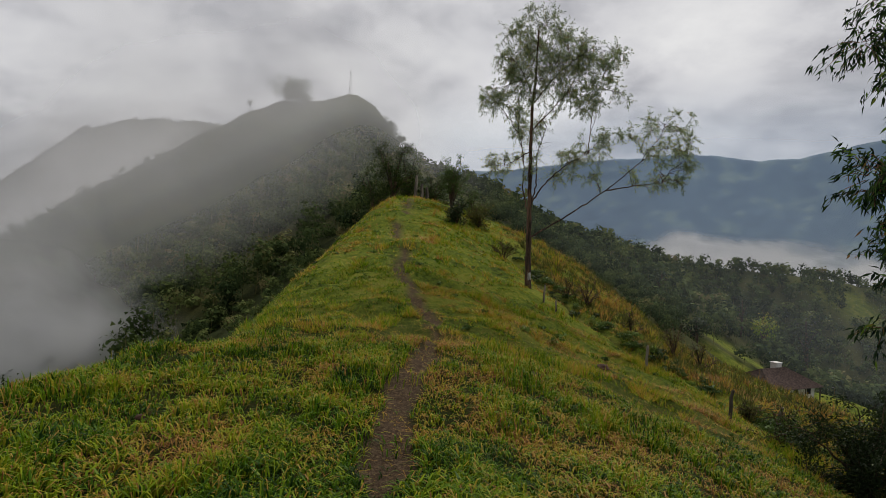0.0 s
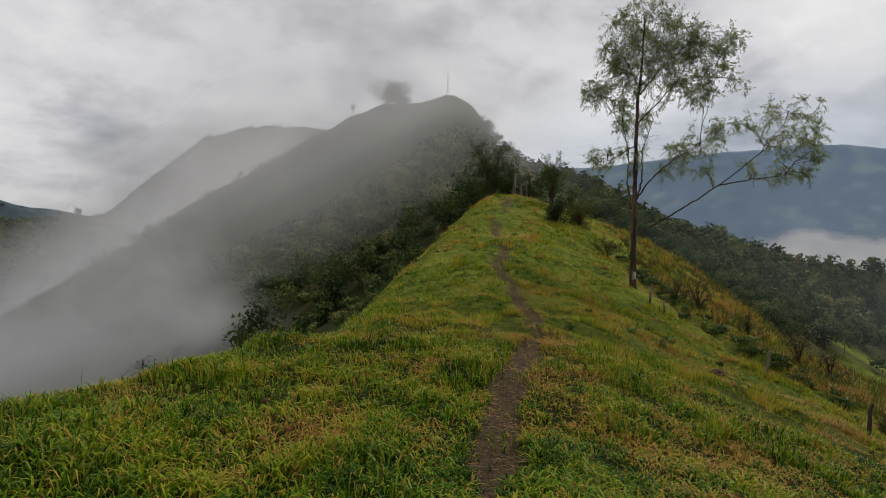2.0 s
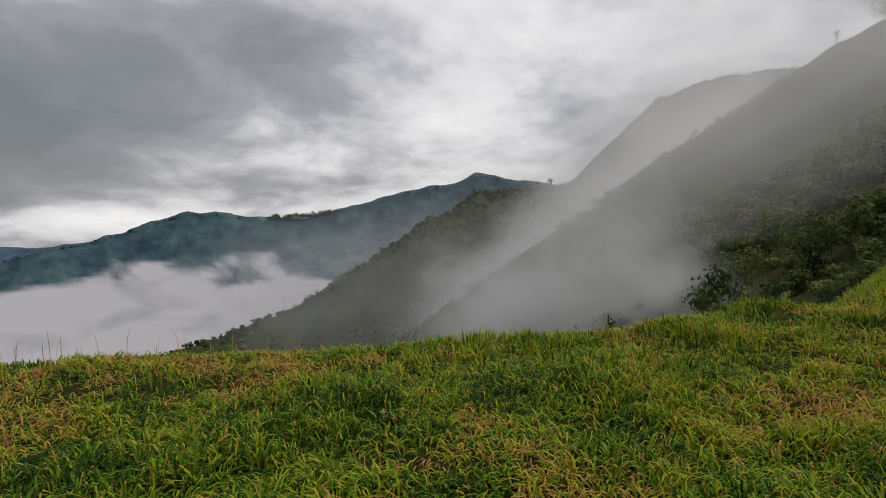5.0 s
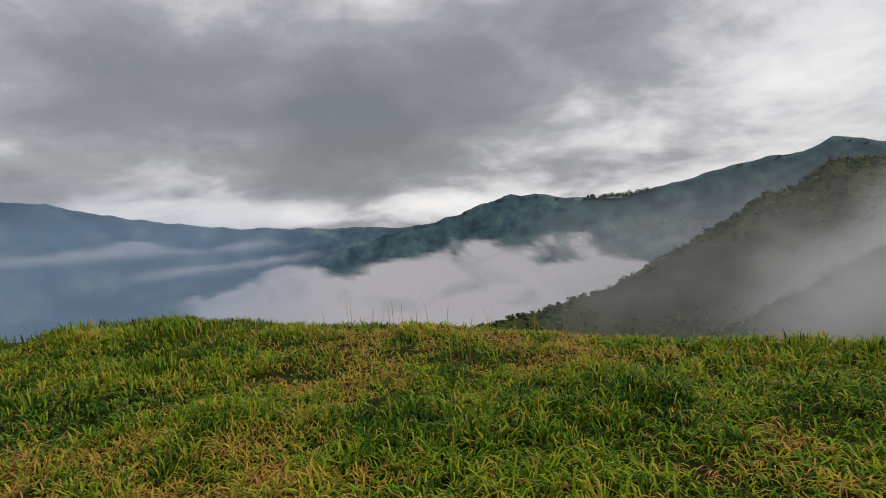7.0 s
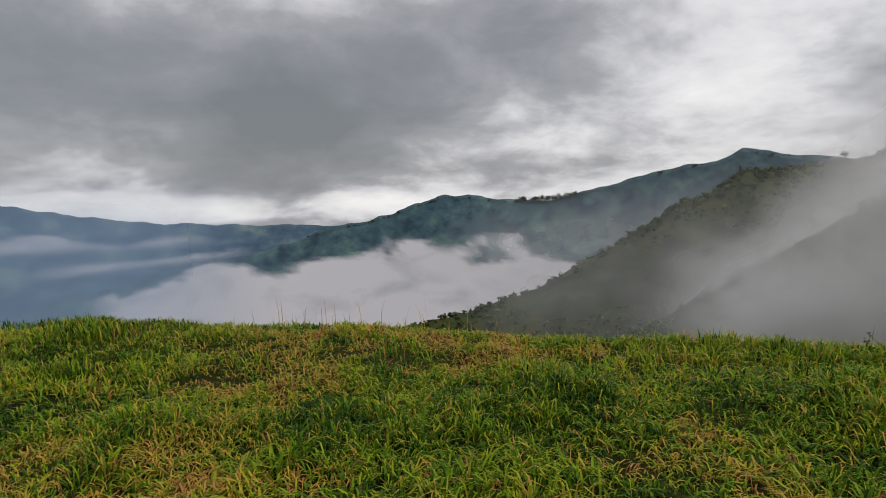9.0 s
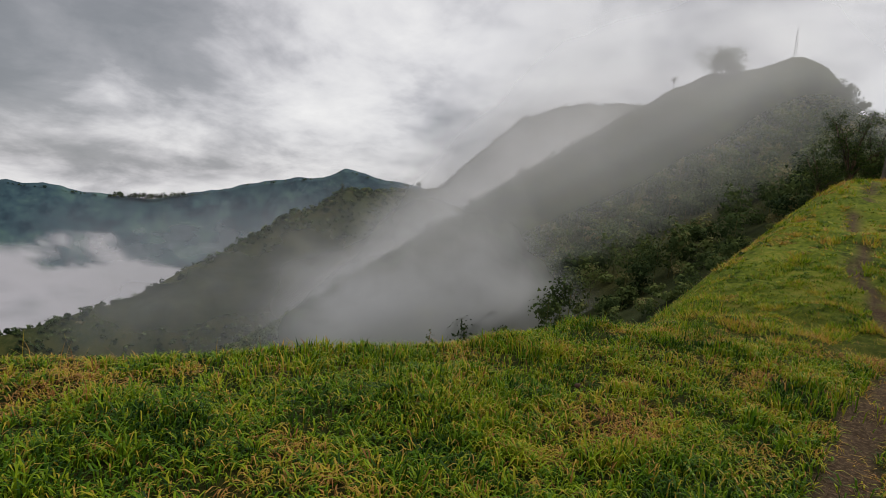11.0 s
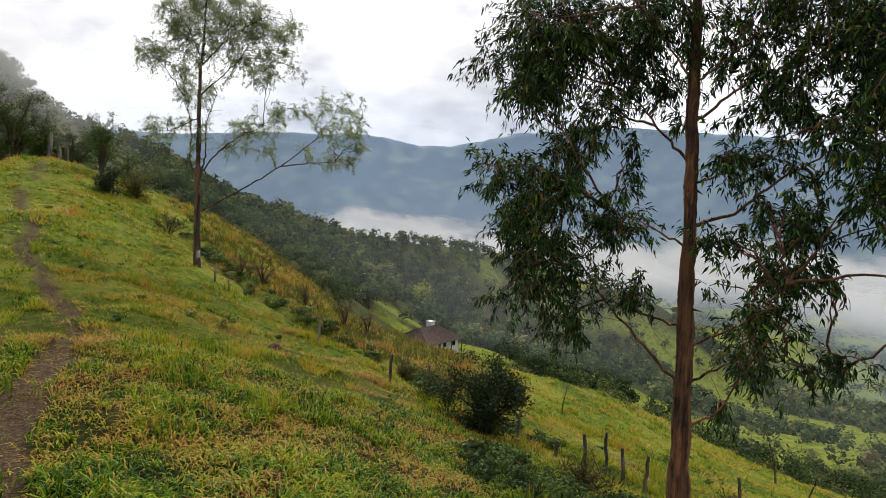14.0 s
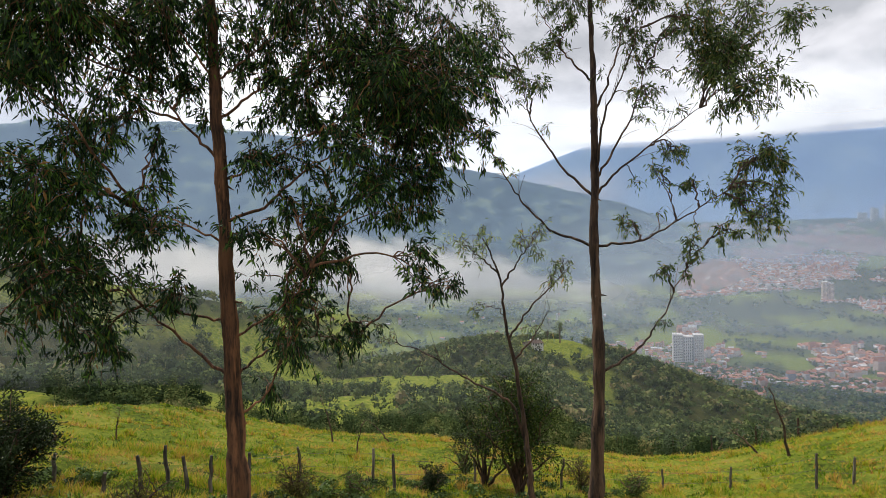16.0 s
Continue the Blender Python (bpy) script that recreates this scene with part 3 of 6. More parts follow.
def big_tree(name, label, az, d, trunk, limbs, clumps, r_foot, bark, leaf_mat, seed, leaves, leaf_len, droop, depth, tall=None, limb_r=0.3, along=0.28, fine=3):
    """A tree whose limbs and leaf clumps are laid out across the sight line (sideways, height) and spread in depth.
    trunk, limbs: (sideways, height) lines; clumps: (sideways, height, radius)."""
    rng = np.random.default_rng(seed)
    a = radians(az)
    fwd, side = np.array([-math.sin(a), math.cos(a), 0]), np.array([math.cos(a), math.sin(a), 0])
    foot = fwd * d + side * trunk[0][0]
    gz = float(height(foot[0], foot[1]))
    thing = new(name)
    thing.location = (foot[0], foot[1], gz)
    off = np.array([foot[0], foot[1], gz])

    def spot(s, z, q=0.0):
        # farther back means larger across for the same sight line
        k = 1 + q / d
        return fwd * (d + q) + side * s * k + np.array([0, 0, EYE + (z - EYE) * k]) - off
    z0 = trunk[0][1]
    tp = [spot(s, z) for s, z in trunk]
    tp[0][2] = -0.15
    if tall:
        tp.append(spot(trunk[-1][0] * 1.3, tall, 0.2))
    line = smooth_line(tp, 40, rng, 0.008)
    h = np.linspace(0, 1, 40)
    rad = r_foot * (1 - 0.82 * h) * (1 + 0.35 * np.exp(-h * 22)) * (1 + 0.07 * rng.normal(0, 1, 40))
    w = Wood()
    fine_line = np.stack([np.interp(np.linspace(0, 1, 118), h, line[:, c]) for c in range(3)], 1)
    w.add(fine_line, np.interp(np.linspace(0, 1, 118), h, rad), 18)
    w.v[0] += np.random.default_rng(seed + 500).normal(0, 0.035 * r_foot, w.v[0].shape)   # rough bark
    # stubs of dead branches
    for _ in range(10):
        k = rng.integers(3, 25)
        v = rng.normal(0, 1, 3)
        w.add([line[k], line[k] + v / np.linalg.norm(v) * rad[k] * 2.2], [rad[k] * 0.35, 0.004], 5)
    w.part("trunk", bark, thing)
    tips, tip_r = [line[12:]], None
    for k, limb in enumerate(limbs):
        q = depth * rng.uniform(-0.75, 0.75)
        pts = [spot(s, z, q * (i / max(1, len(limb) - 1)) ** 1.2) for i, (s, z) in enumerate(limb)]
        pts[0] = nearest(np.concatenate([line] + ([t for t in tips[1:]] if tips[1:] and abs(limb[0][0] - trunk[1][0]) > 0.6 else [])), pts[0])
        n = 8 + 4 * len(limb)
        c = smooth_line(pts, n, rng, 0.012)
        length = np.linalg.norm(np.diff(c, axis=0), axis=1).sum()
        r0 = r_foot * limb_r * min(1.0, 0.45 + length / 5)
        lw = Wood()
        lw.add(c, np.linspace(r0, r0 * 0.22, n), 7)
        for _ in range(int(4 + length * 2.5)):   # bare twigs
            j = rng.integers(n // 3, n)
            v = (c[min(j + 1, n - 1)] - c[j - 1]) * 2 + rng.normal(0, 0.25, 3)
            v = v / (np.linalg.norm(v) + 1e-9) * rng.uniform(0.2, 0.6)
            lw.add([c[j], c[j] + v * 0.5 + [0, 0, 0.03], c[j] + v], [r0 * 0.2, r0 * 0.14, 0.003], 4)
        lw.part("limb", bark, thing)
        tips.append(c[n // 3:])
    wood_pts = np.concatenate(tips)
    # twigs to the leaf clumps, and the leaves along them
    tw = Wood()
    base, way = [], []
    area = sum(c[2] ** 2 for c in clumps)
    finer = []
    for s, z, r in clumps:   # each clump breaks up into smaller, uneven ones
        for _ in range(fine):
            finer.append((s + rng.normal(0, 0.6 * r), z + rng.normal(0, 0.6 * r), r * rng.uniform(0.5, 0.9), (s, z, r)))
    for limb in limbs:   # sprays along the outer limbs
        for q in (0.55, 0.75, 0.95):
            k = q * (len(limb) - 1)
            i = int(k)
            s, z = (limb[i][c] + (limb[min(i + 1, len(limb) - 1)][c] - limb[i][c]) * (k - i) for c in (0, 1))
            finer.append((s + rng.normal(0, 0.2), z + rng.normal(0.05, 0.2), along * rng.uniform(0.6, 1.2), None))
    area = sum(c[2] ** 2 for c in finer)
    stems = {}
    for s, z, r, boss in finer:
        if boss:   # one twig leads to the clump, finer ones part from it
            if boss not in stems:
                q = depth * rng.uniform(-0.65, 0.65)
                hub = spot(boss[0], boss[1], q)
                start = nearest(wood_pts, hub - [0, 0, 0.3])
                c = smooth_line([start, (start + hub) / 2 + [0, 0, 0.15], hub], 11, rng, 0.02)
                tw.add(c, np.linspace(0.022, 0.008, 11) * (r_foot / 0.14), 5)
                stems[boss] = (c, q)
            c, q = stems[boss]
            centre = spot(s, z, q + rng.normal(0, 0.5 * boss[2]))
            start = c[rng.integers(4, 11)]
        else:
            centre = spot(s, z, depth * rng.uniform(-0.5, 0.5))
            start = nearest(wood_pts, centre - [0, 0, 0.25 * r])
        c = smooth_line([start, (start + centre) / 2 + [0, 0, 0.06], centre], 6, rng, 0.015)
        tw.add(c, np.linspace(0.011, 0.006, 6) * (r_foot / 0.14), 4)
        count = int(leaves * r * r / area)
        sprays = max(5, int(count / 16))
        for _ in range(sprays):
            v = rng.normal(0, 1, 3)
            v = v / np.linalg.norm(v) * r * rng.uniform(0.35, 1.7) - np.array([0, 0, 0.35 * r * droop])
            p0 = centre + v * 0.15
            p1 = centre + v
            n = max(3, int(count / sprays))
            tw.add([p0, (p0 + p1) / 2 + [0, 0, 0.1 * r], p1 - [0, 0, 0.10 * r]], [0.006, 0.005, 0.002], 3)
            f = rng.uniform(0.25, 1.05, n)[:, None]
            base.append(p0 + (p1 - p0) * f + np.array([0, 0, 0.1 * r]) * (1 - f) * f * 4 + rng.normal(0, 0.03, (n, 3)))
            way.append((p1 - p0) / (np.linalg.norm(p1 - p0) + 1e-9) * 0.6 + rng.normal(0, 0.55, (n, 3)) - [0, 0, droop])
    tagged(tw.part("twig", bark, thing), kind="stuff")
    base, way = np.concatenate(base), np.concatenate(way)
    n = len(base)
    tone = rng.normal(0.45, 0.24, n) + (rng.random(n) < 0.015) * 0.5
    leaf_mesh("crown", base, way, rng.uniform(0.6, 1.25, n) * leaf_len, rng.uniform(0.7, 1.25, n) * leaf_len * 0.24, tone, leaf_mat, thing, rng, 0.1)
    return tagged(thing, label, "tree")


def shrub(name, label, x, y, r, tall, leaves, leaf_len, mat, bark, seed, stems=7, category="bush", sink=0.03, gap=0.0, wide=0.35):
    """A many-stemmed bush with leaves along its twigs."""
    rng = np.random.default_rng(seed)
    thing = new(name)
    thing.location = (x, y, float(height(x, y)) - sink)
    w = Wood()
    base, way = [], []
    per = leaves // (stems * 9)
    for k in range(stems):
        a = 2 * np.pi * (k + rng.random()) / stems
        lean = rng.uniform(0.15, 1.0)
        top = np.array([math.cos(a) * r * lean, math.sin(a) * r * lean, tall * rng.uniform(0.7, 1.0) * (1 - 0.75 * lean ** 3)])
        c = smooth_line([np.zeros(3), top * [0.35, 0.35, 0.55], top], 10, rng, 0.02 * r)
        w.add(c, np.linspace(0.03, 0.008, 10) * (0.5 + tall * 0.4), 5)
        for _ in range(9):
            j = rng.integers(2 if gap == 0 else 5, 10)
            v = rng.normal(0, 1, 3) * [1, 1, 0.7]
            v = v / np.linalg.norm(v) * r * rng.uniform(0.25, 0.55)
            p0, p1 = c[j], c[j] + v + [0, 0, 0.05 * tall]
            p1[2] = max(p1[2], 0.05)
            w.add([p0, (p0 + p1) / 2 + [0, 0, 0.04], p1], [0.010, 0.007, 0.003], 3)
            if per:
                f = rng.uniform(0.2, 1.08, per)[:, None]
                base.append(p0 + (p1 - p0) * f + rng.normal(0, 0.07 * r, (per, 3)))
                way.append(v / np.linalg.norm(v) + rng.normal(0, 0.8, (per, 3)))
    tagged(w.part("stem", bark, thing), kind="stuff")
    if base:
        base, way = np.concatenate(base), np.concatenate(way)
        base[:, 2] = np.maximum(base[:, 2], 0.03)
        n = len(base)
        hi = base[:, 2] / tall
        leaf_mesh("foliage", base, way, rng.uniform(0.6, 1.3, n) * leaf_len, rng.uniform(0.7, 1.2, n) * leaf_len * wide, rng.normal(0.42, 0.2, n), mat, thing, rng)
    return tagged(thing, label, category)
# ---- the three tall trees and the thin one ----
big_tree("eucalyptus_tree", "tall eucalyptus with reddish peeling bark and hanging leaves", -56.1, 8.5,
    [(-0.10, -2.15), (-0.13, -1.13), (-0.14, -0.13), (-0.18, 1.0), (-0.20, 2.2), (-0.25, 3.4), (-0.25, 4.55), (-0.28, 5.06)],
    [[(-0.20, -0.12), (-0.65, 0.29), (-1.20, 0.86), (-1.58, 1.34), (-2.06, 1.62)],
     [(-0.13, 0.53), (-0.65, 0.73), (-1.20, 0.90), (-1.67, 1.26)],
     [(-0.32, 1.78), (-0.79, 2.00), (-1.26, 2.20)],
     [(-0.26, 2.84), (-0.64, 3.27), (-0.97, 3.71), (-1.29, 4.12)],
     [(-0.02, 0.40), (0.39, 0.68), (0.71, 0.92), (0.96, 1.32)],
     [(-0.08, 1.92), (0.32, 2.16), (0.80, 2.61), (1.29, 2.94), (1.79, 3.46)],
     [(-0.12, 2.60), (0.47, 2.85), (0.96, 3.18)],
     [(-0.03, -0.67), (0.29, -0.47), (0.46, -0.06), (0.63, 0.43)],
     [(-0.21, 3.97), (-0.67, 4.54), (-1.00, 4.96)],
     [(-0.19, 3.81), (0.30, 4.32), (0.79, 4.76)],
     [(-0.13, 3.40), (0.31, 3.82), (0.95, 4.09), (1.62, 4.20)],
     [(-0.10, -0.13), (0.30, 0.19), (0.79, 0.34), (1.53, 0.28)]],
    [(-2.5, 4.6, 0.6), (-2.2, 4.1, 0.6), (-0.4, 4.7, 0.5), (-0.5, 3.7, 0.35), (0.3, 3.9, 0.4), (0.9, 3.4, 0.4), (1.5, 3.1, 0.4), (1.8, 2.4, 0.4), (-1.5, 3.3, 0.35), (-1.4, 2.0, 0.35), (0.2, 1.9, 0.3), (1.0, 0.9, 0.3), (-1.5, 4.5, 0.6), (-2.4, 3.7, 0.45), (-1.0, 4.0, 0.45), (0.4, 4.6, 0.5), (1.1, 4.6, 0.65), (2.0, 4.7, 0.65), (2.8, 4.5, 0.65), (3.4, 4.0, 0.5), (2.5, 3.8, 0.7), (2.2, 3.1, 0.6), (2.9, 3.1, 0.5), (3.5, 3.4, 0.33), (1.6, 3.8, 0.4)]
    + [(-2.3, 4.5, 0.5), (-2.35, 2.4, 0.42), (-2.3, 1.7, 0.4), (-2.5, 2.7, 0.42), (-2.6, 2.1, 0.33), (-2.2, 2.4, 0.42), (-1.7, 2.6, 0.4), (-2.4, 1.8, 0.5), (-2.0, 1.4, 0.35), (-2.5, 1.3, 0.35), (-2.2, 0.8, 0.4), (-1.8, 0.4, 0.3), (-1.0, 3.0, 0.3), (0.7, 2.2, 0.35), (1.1, 1.8, 0.45)]
    + [(0.8, 1.6, 0.4), (0.5, 1.2, 0.25), (1.5, 1.4, 0.3), (1.3, 2.2, 0.3), (2.3, 2.1, 0.3), (2.6, 2.4, 0.33), (2.5, 1.4, 0.3), (2.9, 1.0, 0.2), (1.6, 0.4, 0.18), (-0.8, 1.0, 0.28), (0.2, 2.8, 0.3), (2.5, 4.4, 0.6), (2.2, 3.6, 0.5), (2.8, 3.8, 0.45), (1.9, 4.9, 0.6), (3.1, 4.6, 0.4), (-2.1, 4.7, 0.4), (-0.3, 6.0, 1.1), (-1.6, 5.6, 0.9), (1.4, 5.8, 1.0), (0.2, 7.2, 0.9)],
    0.135, BARK_RED, EUCALYPT, 11, 80000, 0.12, 0.8, 1.3, tall=8.0, limb_r=0.19, along=0.4, fine=5)
big_tree("eucalyptus_tree", "slender eucalyptus with a straight dark trunk and airy crown", -89.8, 10.9,
    [(-0.08, -3.33), (0.02, -0.70), (-0.05, 1.24), (-0.03, 2.45), (-0.02, 3.77), (-0.06, 5.24), (-0.08, 5.89)],
    [[(0.12, -0.75), (0.77, -0.33), (1.16, 0.33), (1.31, 0.73), (1.56, 1.13)],
     [(-0.15, 1.35), (-0.83, 1.76), (-1.43, 2.39), (-1.84, 3.14), (-2.04, 3.47)],
     [(-0.06, 2.41), (-0.60, 2.88), (-1.19, 3.84), (-1.32, 4.69)],
     [(-0.01, 2.45), (0.30, 2.75), (0.91, 3.23), (1.72, 3.81)],
     [(0.07, 1.34), (0.77, 1.54), (1.27, 1.83), (2.17, 2.40)],
     [(-0.10, 2.76), (0.13, 3.77), (0.46, 4.47), (0.81, 5.39)],
     [(-0.10, 4.29), (-0.54, 4.95), (-1.02, 5.86)],
     [(-0.02, 3.77), (0.37, 4.79), (0.63, 5.84)],
     [(0.10, 2.65), (0.63, 3.75), (0.87, 4.66)]],
    [(2.3, 5.1, 0.5), (2.2, 4.6, 0.52), (2.3, 4.1, 0.45), (1.95, 4.4, 0.28), (2.55, 2.9, 0.38), (2.55, 2.4, 0.4), (2.5, 1.9, 0.3), (2.15, 1.7, 0.2), (1.4, 5.2, 0.35), (0.7, 4.7, 0.22), (0.6, 5.4, 0.3), (-1.1, 4.4, 0.2), (-0.8, 5.0, 0.24), (-1.9, 5.5, 0.35), (-1.6, 4.7, 0.22), (-2.1, 5.1, 0.3), (1.3, 3.1, 0.2)]
    + [(1.1, 2.7, 0.14), (1.6, 2.6, 0.17), (1.1, 1.0, 0.13), (0.5, 1.8, 0.16), (0.9, 4.1, 0.2), (1.8, 5.3, 0.3), (-0.5, 5.5, 0.22), (1.6, 1.5, 0.15), (0.0, 6.6, 0.8), (0.9, 6.3, 0.6), (-0.9, 6.6, 0.6)],
    0.13, BARK_GREY, SLENDER_LEAF, 12, 26000, 0.105, 0.6, 1.0, tall=7.5, limb_r=0.21, along=0.11, fine=5)
ridge_tree = big_tree("eucalyptus_tree", "young airy tree with a forked slim trunk on the ridge", -8.7, 20.2,
    [(0.0, 0.30), (-0.04, 2.35), (-0.06, 4.25), (-0.08, 6.18), (0.03, 7.75), (0.06, 9.16)],
    [[(0.09, 1.97), (1.20, 2.67), (2.48, 3.57), (3.59, 4.55), (4.15, 5.33), (4.43, 5.82)],
     [(0.01, 3.01), (0.50, 3.88), (1.14, 4.47), (1.89, 4.88)],
     [(-0.08, 2.57), (-0.31, 3.67), (-0.28, 4.63), (-0.50, 5.59)],
     [(-0.06, 5.60), (0.62, 6.39), (1.09, 6.98)],
     [(-0.01, 6.77), (-0.46, 7.75), (-0.95, 8.35)],
     [(-0.01, 6.57), (0.89, 7.76), (1.65, 8.37)],
     [(2.48, 3.66), (3.42, 3.79), (4.36, 3.91)],
     [(-0.19, 4.82), (-0.94, 4.42), (-1.23, 4.42)],
     [(-0.01, 2.73), (0.16, 3.69), (0.15, 4.83), (0.45, 5.80)]],
    [(-0.7, 9.0, 0.5), (0.1, 9.2, 0.5), (0.9, 9.0, 0.55), (1.6, 8.5, 0.6), (2.3, 8.3, 0.5), (2.5, 7.6, 0.4), (1.7, 7.6, 0.6), (0.7, 8.0, 0.7), (-0.3, 8.1, 0.65), (-0.9, 8.1, 0.5), (-1.2, 7.1, 0.55), (-0.6, 7.2, 0.6), (-1.6, 6.8, 0.33), (0.1, 7.0, 0.65), (1.1, 6.8, 0.65), (2.0, 6.4, 0.5), (2.8, 7.0, 0.3)]
    + [(-0.6, 6.2, 0.5), (0.2, 6.0, 0.45), (-0.4, 5.4, 0.4), (-1.0, 4.6, 0.4), (1.3, 4.5, 0.55), (1.9, 4.9, 0.45), (2.1, 4.1, 0.3), (2.6, 5.5, 0.4), (3.2, 5.5, 0.3), (4.4, 5.9, 0.5), (5.0, 5.6, 0.45), (4.5, 5.0, 0.5), (5.0, 4.6, 0.4), (4.4, 4.2, 0.33), (4.1, 4.8, 0.33), (5.0, 3.9, 0.25)],
    0.105, BARK_GREY, EUCALYPT_PALE, 13, 46000, 0.095, 0.25, 1.3, limb_r=0.3, along=0.3, fine=5)
big_tree("thin_tree", "thin crooked sapling with few yellowish leaves", -82.2, 10.6,
    [(0.27, -3.18), (0.11, -1.91), (-0.04, -0.75), (-0.24, 0.17), (-0.28, 0.88), (-0.47, 1.38), (-0.61, 1.64)],
    [[(-0.26, 0.78), (0.13, 1.38), (0.44, 1.77)],
     [(-0.29, 0.98), (-0.67, 1.29), (-0.97, 1.59)],
     [(-0.09, -0.55), (0.31, -0.14), (0.57, 0.37)],
     [(-0.19, -0.13), (0.22, 0.37), (0.72, 0.87), (0.92, 1.06)],
     [(0.20, -2.3), (-0.1, -1.35), (-1.1, -0.85), (-1.7, -0.45), (-2.5, -0.2)]],
    [(-1.0, 1.6, 0.22), (-0.6, 1.5, 0.2), (0.4, 1.7, 0.22), (0.1, 1.6, 0.2), (0.7, 1.0, 0.15), (-0.7, 0.4, 0.15), (0.8, 1.2, 0.15), (-2.4, -0.2, 0.15)],
    0.06, BARK_GREY, EUCALYPT_PALE, 14, 900, 0.11, 0.5, 0.4, limb_r=0.5, along=0.15)

# a pale painted band round the foot of the ridge tree
turn_in = math.atan2(-math.cos(radians(-8.7)), math.sin(radians(-8.7)))
arc, rise = np.meshgrid(np.linspace(-0.1, 0.75, 9) + turn_in, np.linspace(0, 1, 7))
arc = arc + 0.08 * np.sin(rise * 17)
lap = 0.146 - 0.012 * rise
patch = np.stack([lap * np.cos(arc), lap * np.sin(arc), 0.27 + 0.24 * rise + 0.02 * np.sin(arc * 9)], -1)
mesh_object("painted_band", patch.reshape(-1, 3), grid_faces(7, 9), LIME, ridge_tree)
# ---- bushes ----
p = on_ground(-37.2, -19.4)
shrub("bush", "dense dark round bush beside the fence", p.x, p.y, 1.05, 1.45, 13000, 0.07, DARK_LEAF, BARK_GREY, 21, 11)
p = on_ground(-82.0, -25.0)
shrub("bush", "upright green leafy bush under the thin tree", p.x, p.y, 1.45, 3.1, 8500, 0.085, BUSH_LEAF, BARK_GREY, 22, 14, gap=1)
p = on_ground(-78.6, -24.2)
shrub("bush", "dark half-bare bush leaning beside the thin tree", p.x, p.y, 0.95, 2.1, 3600, 0.085, DARK_LEAF, BARK_GREY, 24, 7, gap=1)
p = on_ground(-73.3, -24.6)
shrub("bush", "small dense dark green bush", p.x, p.y, 0.5, 0.75, 3000, 0.06, DARK_LEAF, BARK_GREY, 23, 8)
for k, (az, el, r, tall) in enumerate([(-76.5, -23.2, 0.6, 1.2), (-88.0, -24.0, 0.7, 0.9), (-93.0, -24.2, 0.7, 0.7), (-60.0, -24.0, 0.5, 0.7), (-65.5, -24.6, 0.5, 0.55), (-47.0, -23.0, 0.5, 0.5), (-31.5, -16.6, 0.6, 0.9), (-28.8, -15.0, 0.4, 0.5)]):
    p = on_ground(az, el)
    shrub("scrub", "half-bare straggling scrub along the fence", p.x, p.y, r, tall, 1500, 0.06, SCRUB_DRY if k % 2 else SHRUB_LEAF, BARK_GREY, 30 + k, 9, "scrub")
for k, (az, el, tall) in enumerate([(-14.5, -6.0, 1.2), (-22.5, -10.2, 1.0), (-24.8, -11.0, 0.9), (-12.6, -5.2, 0.8), (-18.6, -8.4, 0.8)]):
    p = on_ground(az, el)
    shrub("scrub", "thin rusty half-bare shrub past the fence", p.x, p.y, 0.55 * tall, tall, 420, 0.06, SCRUB_DRY, BARK_GREY, 140 + k, 7, "scrub", 0.03, 1)
# shrubs where the path leaves the pasture
for k, (az, d, r, tall, n, mat, gap) in enumerate([(5.2, 34, 1.6, 3.8, 9000, BUSH_LEAF, 0), (7.0, 36, 1.5, 2.3, 5000, BUSH_LEAF, 0), (3.7, 36, 1.3, 2.9, 5000, BUSH_LEAF, 0), (1.2, 37, 1.3, 2.3, 4500, BUSH_LEAF, 0), (-0.8, 31, 1.15, 2.6, 5000, SHRUB_LEAF, 1), (-2.9, 33, 1.0, 1.5, 2500, SHRUB_LEAF, 0), (-1.4, 27, 0.9, 1.1, 2600, DARK_LEAF, 0), (-3.6, 28, 1.0, 1.1, 2400, SCRUB_DRY, 0), (-6.2, 24, 0.6, 1.0, 700, SCRUB_DRY, 1)]):
    x, y = -d * math.sin(radians(az)), d * math.cos(radians(az))
    shrub("shrub", ["leafy green shrub at the end of the path", "low dense shrub on the ridge"][k % 2], x, y, r, tall, n, 0.10, mat, BARK_GREY, 50 + k, 9, "shrub", 0.05, gap)
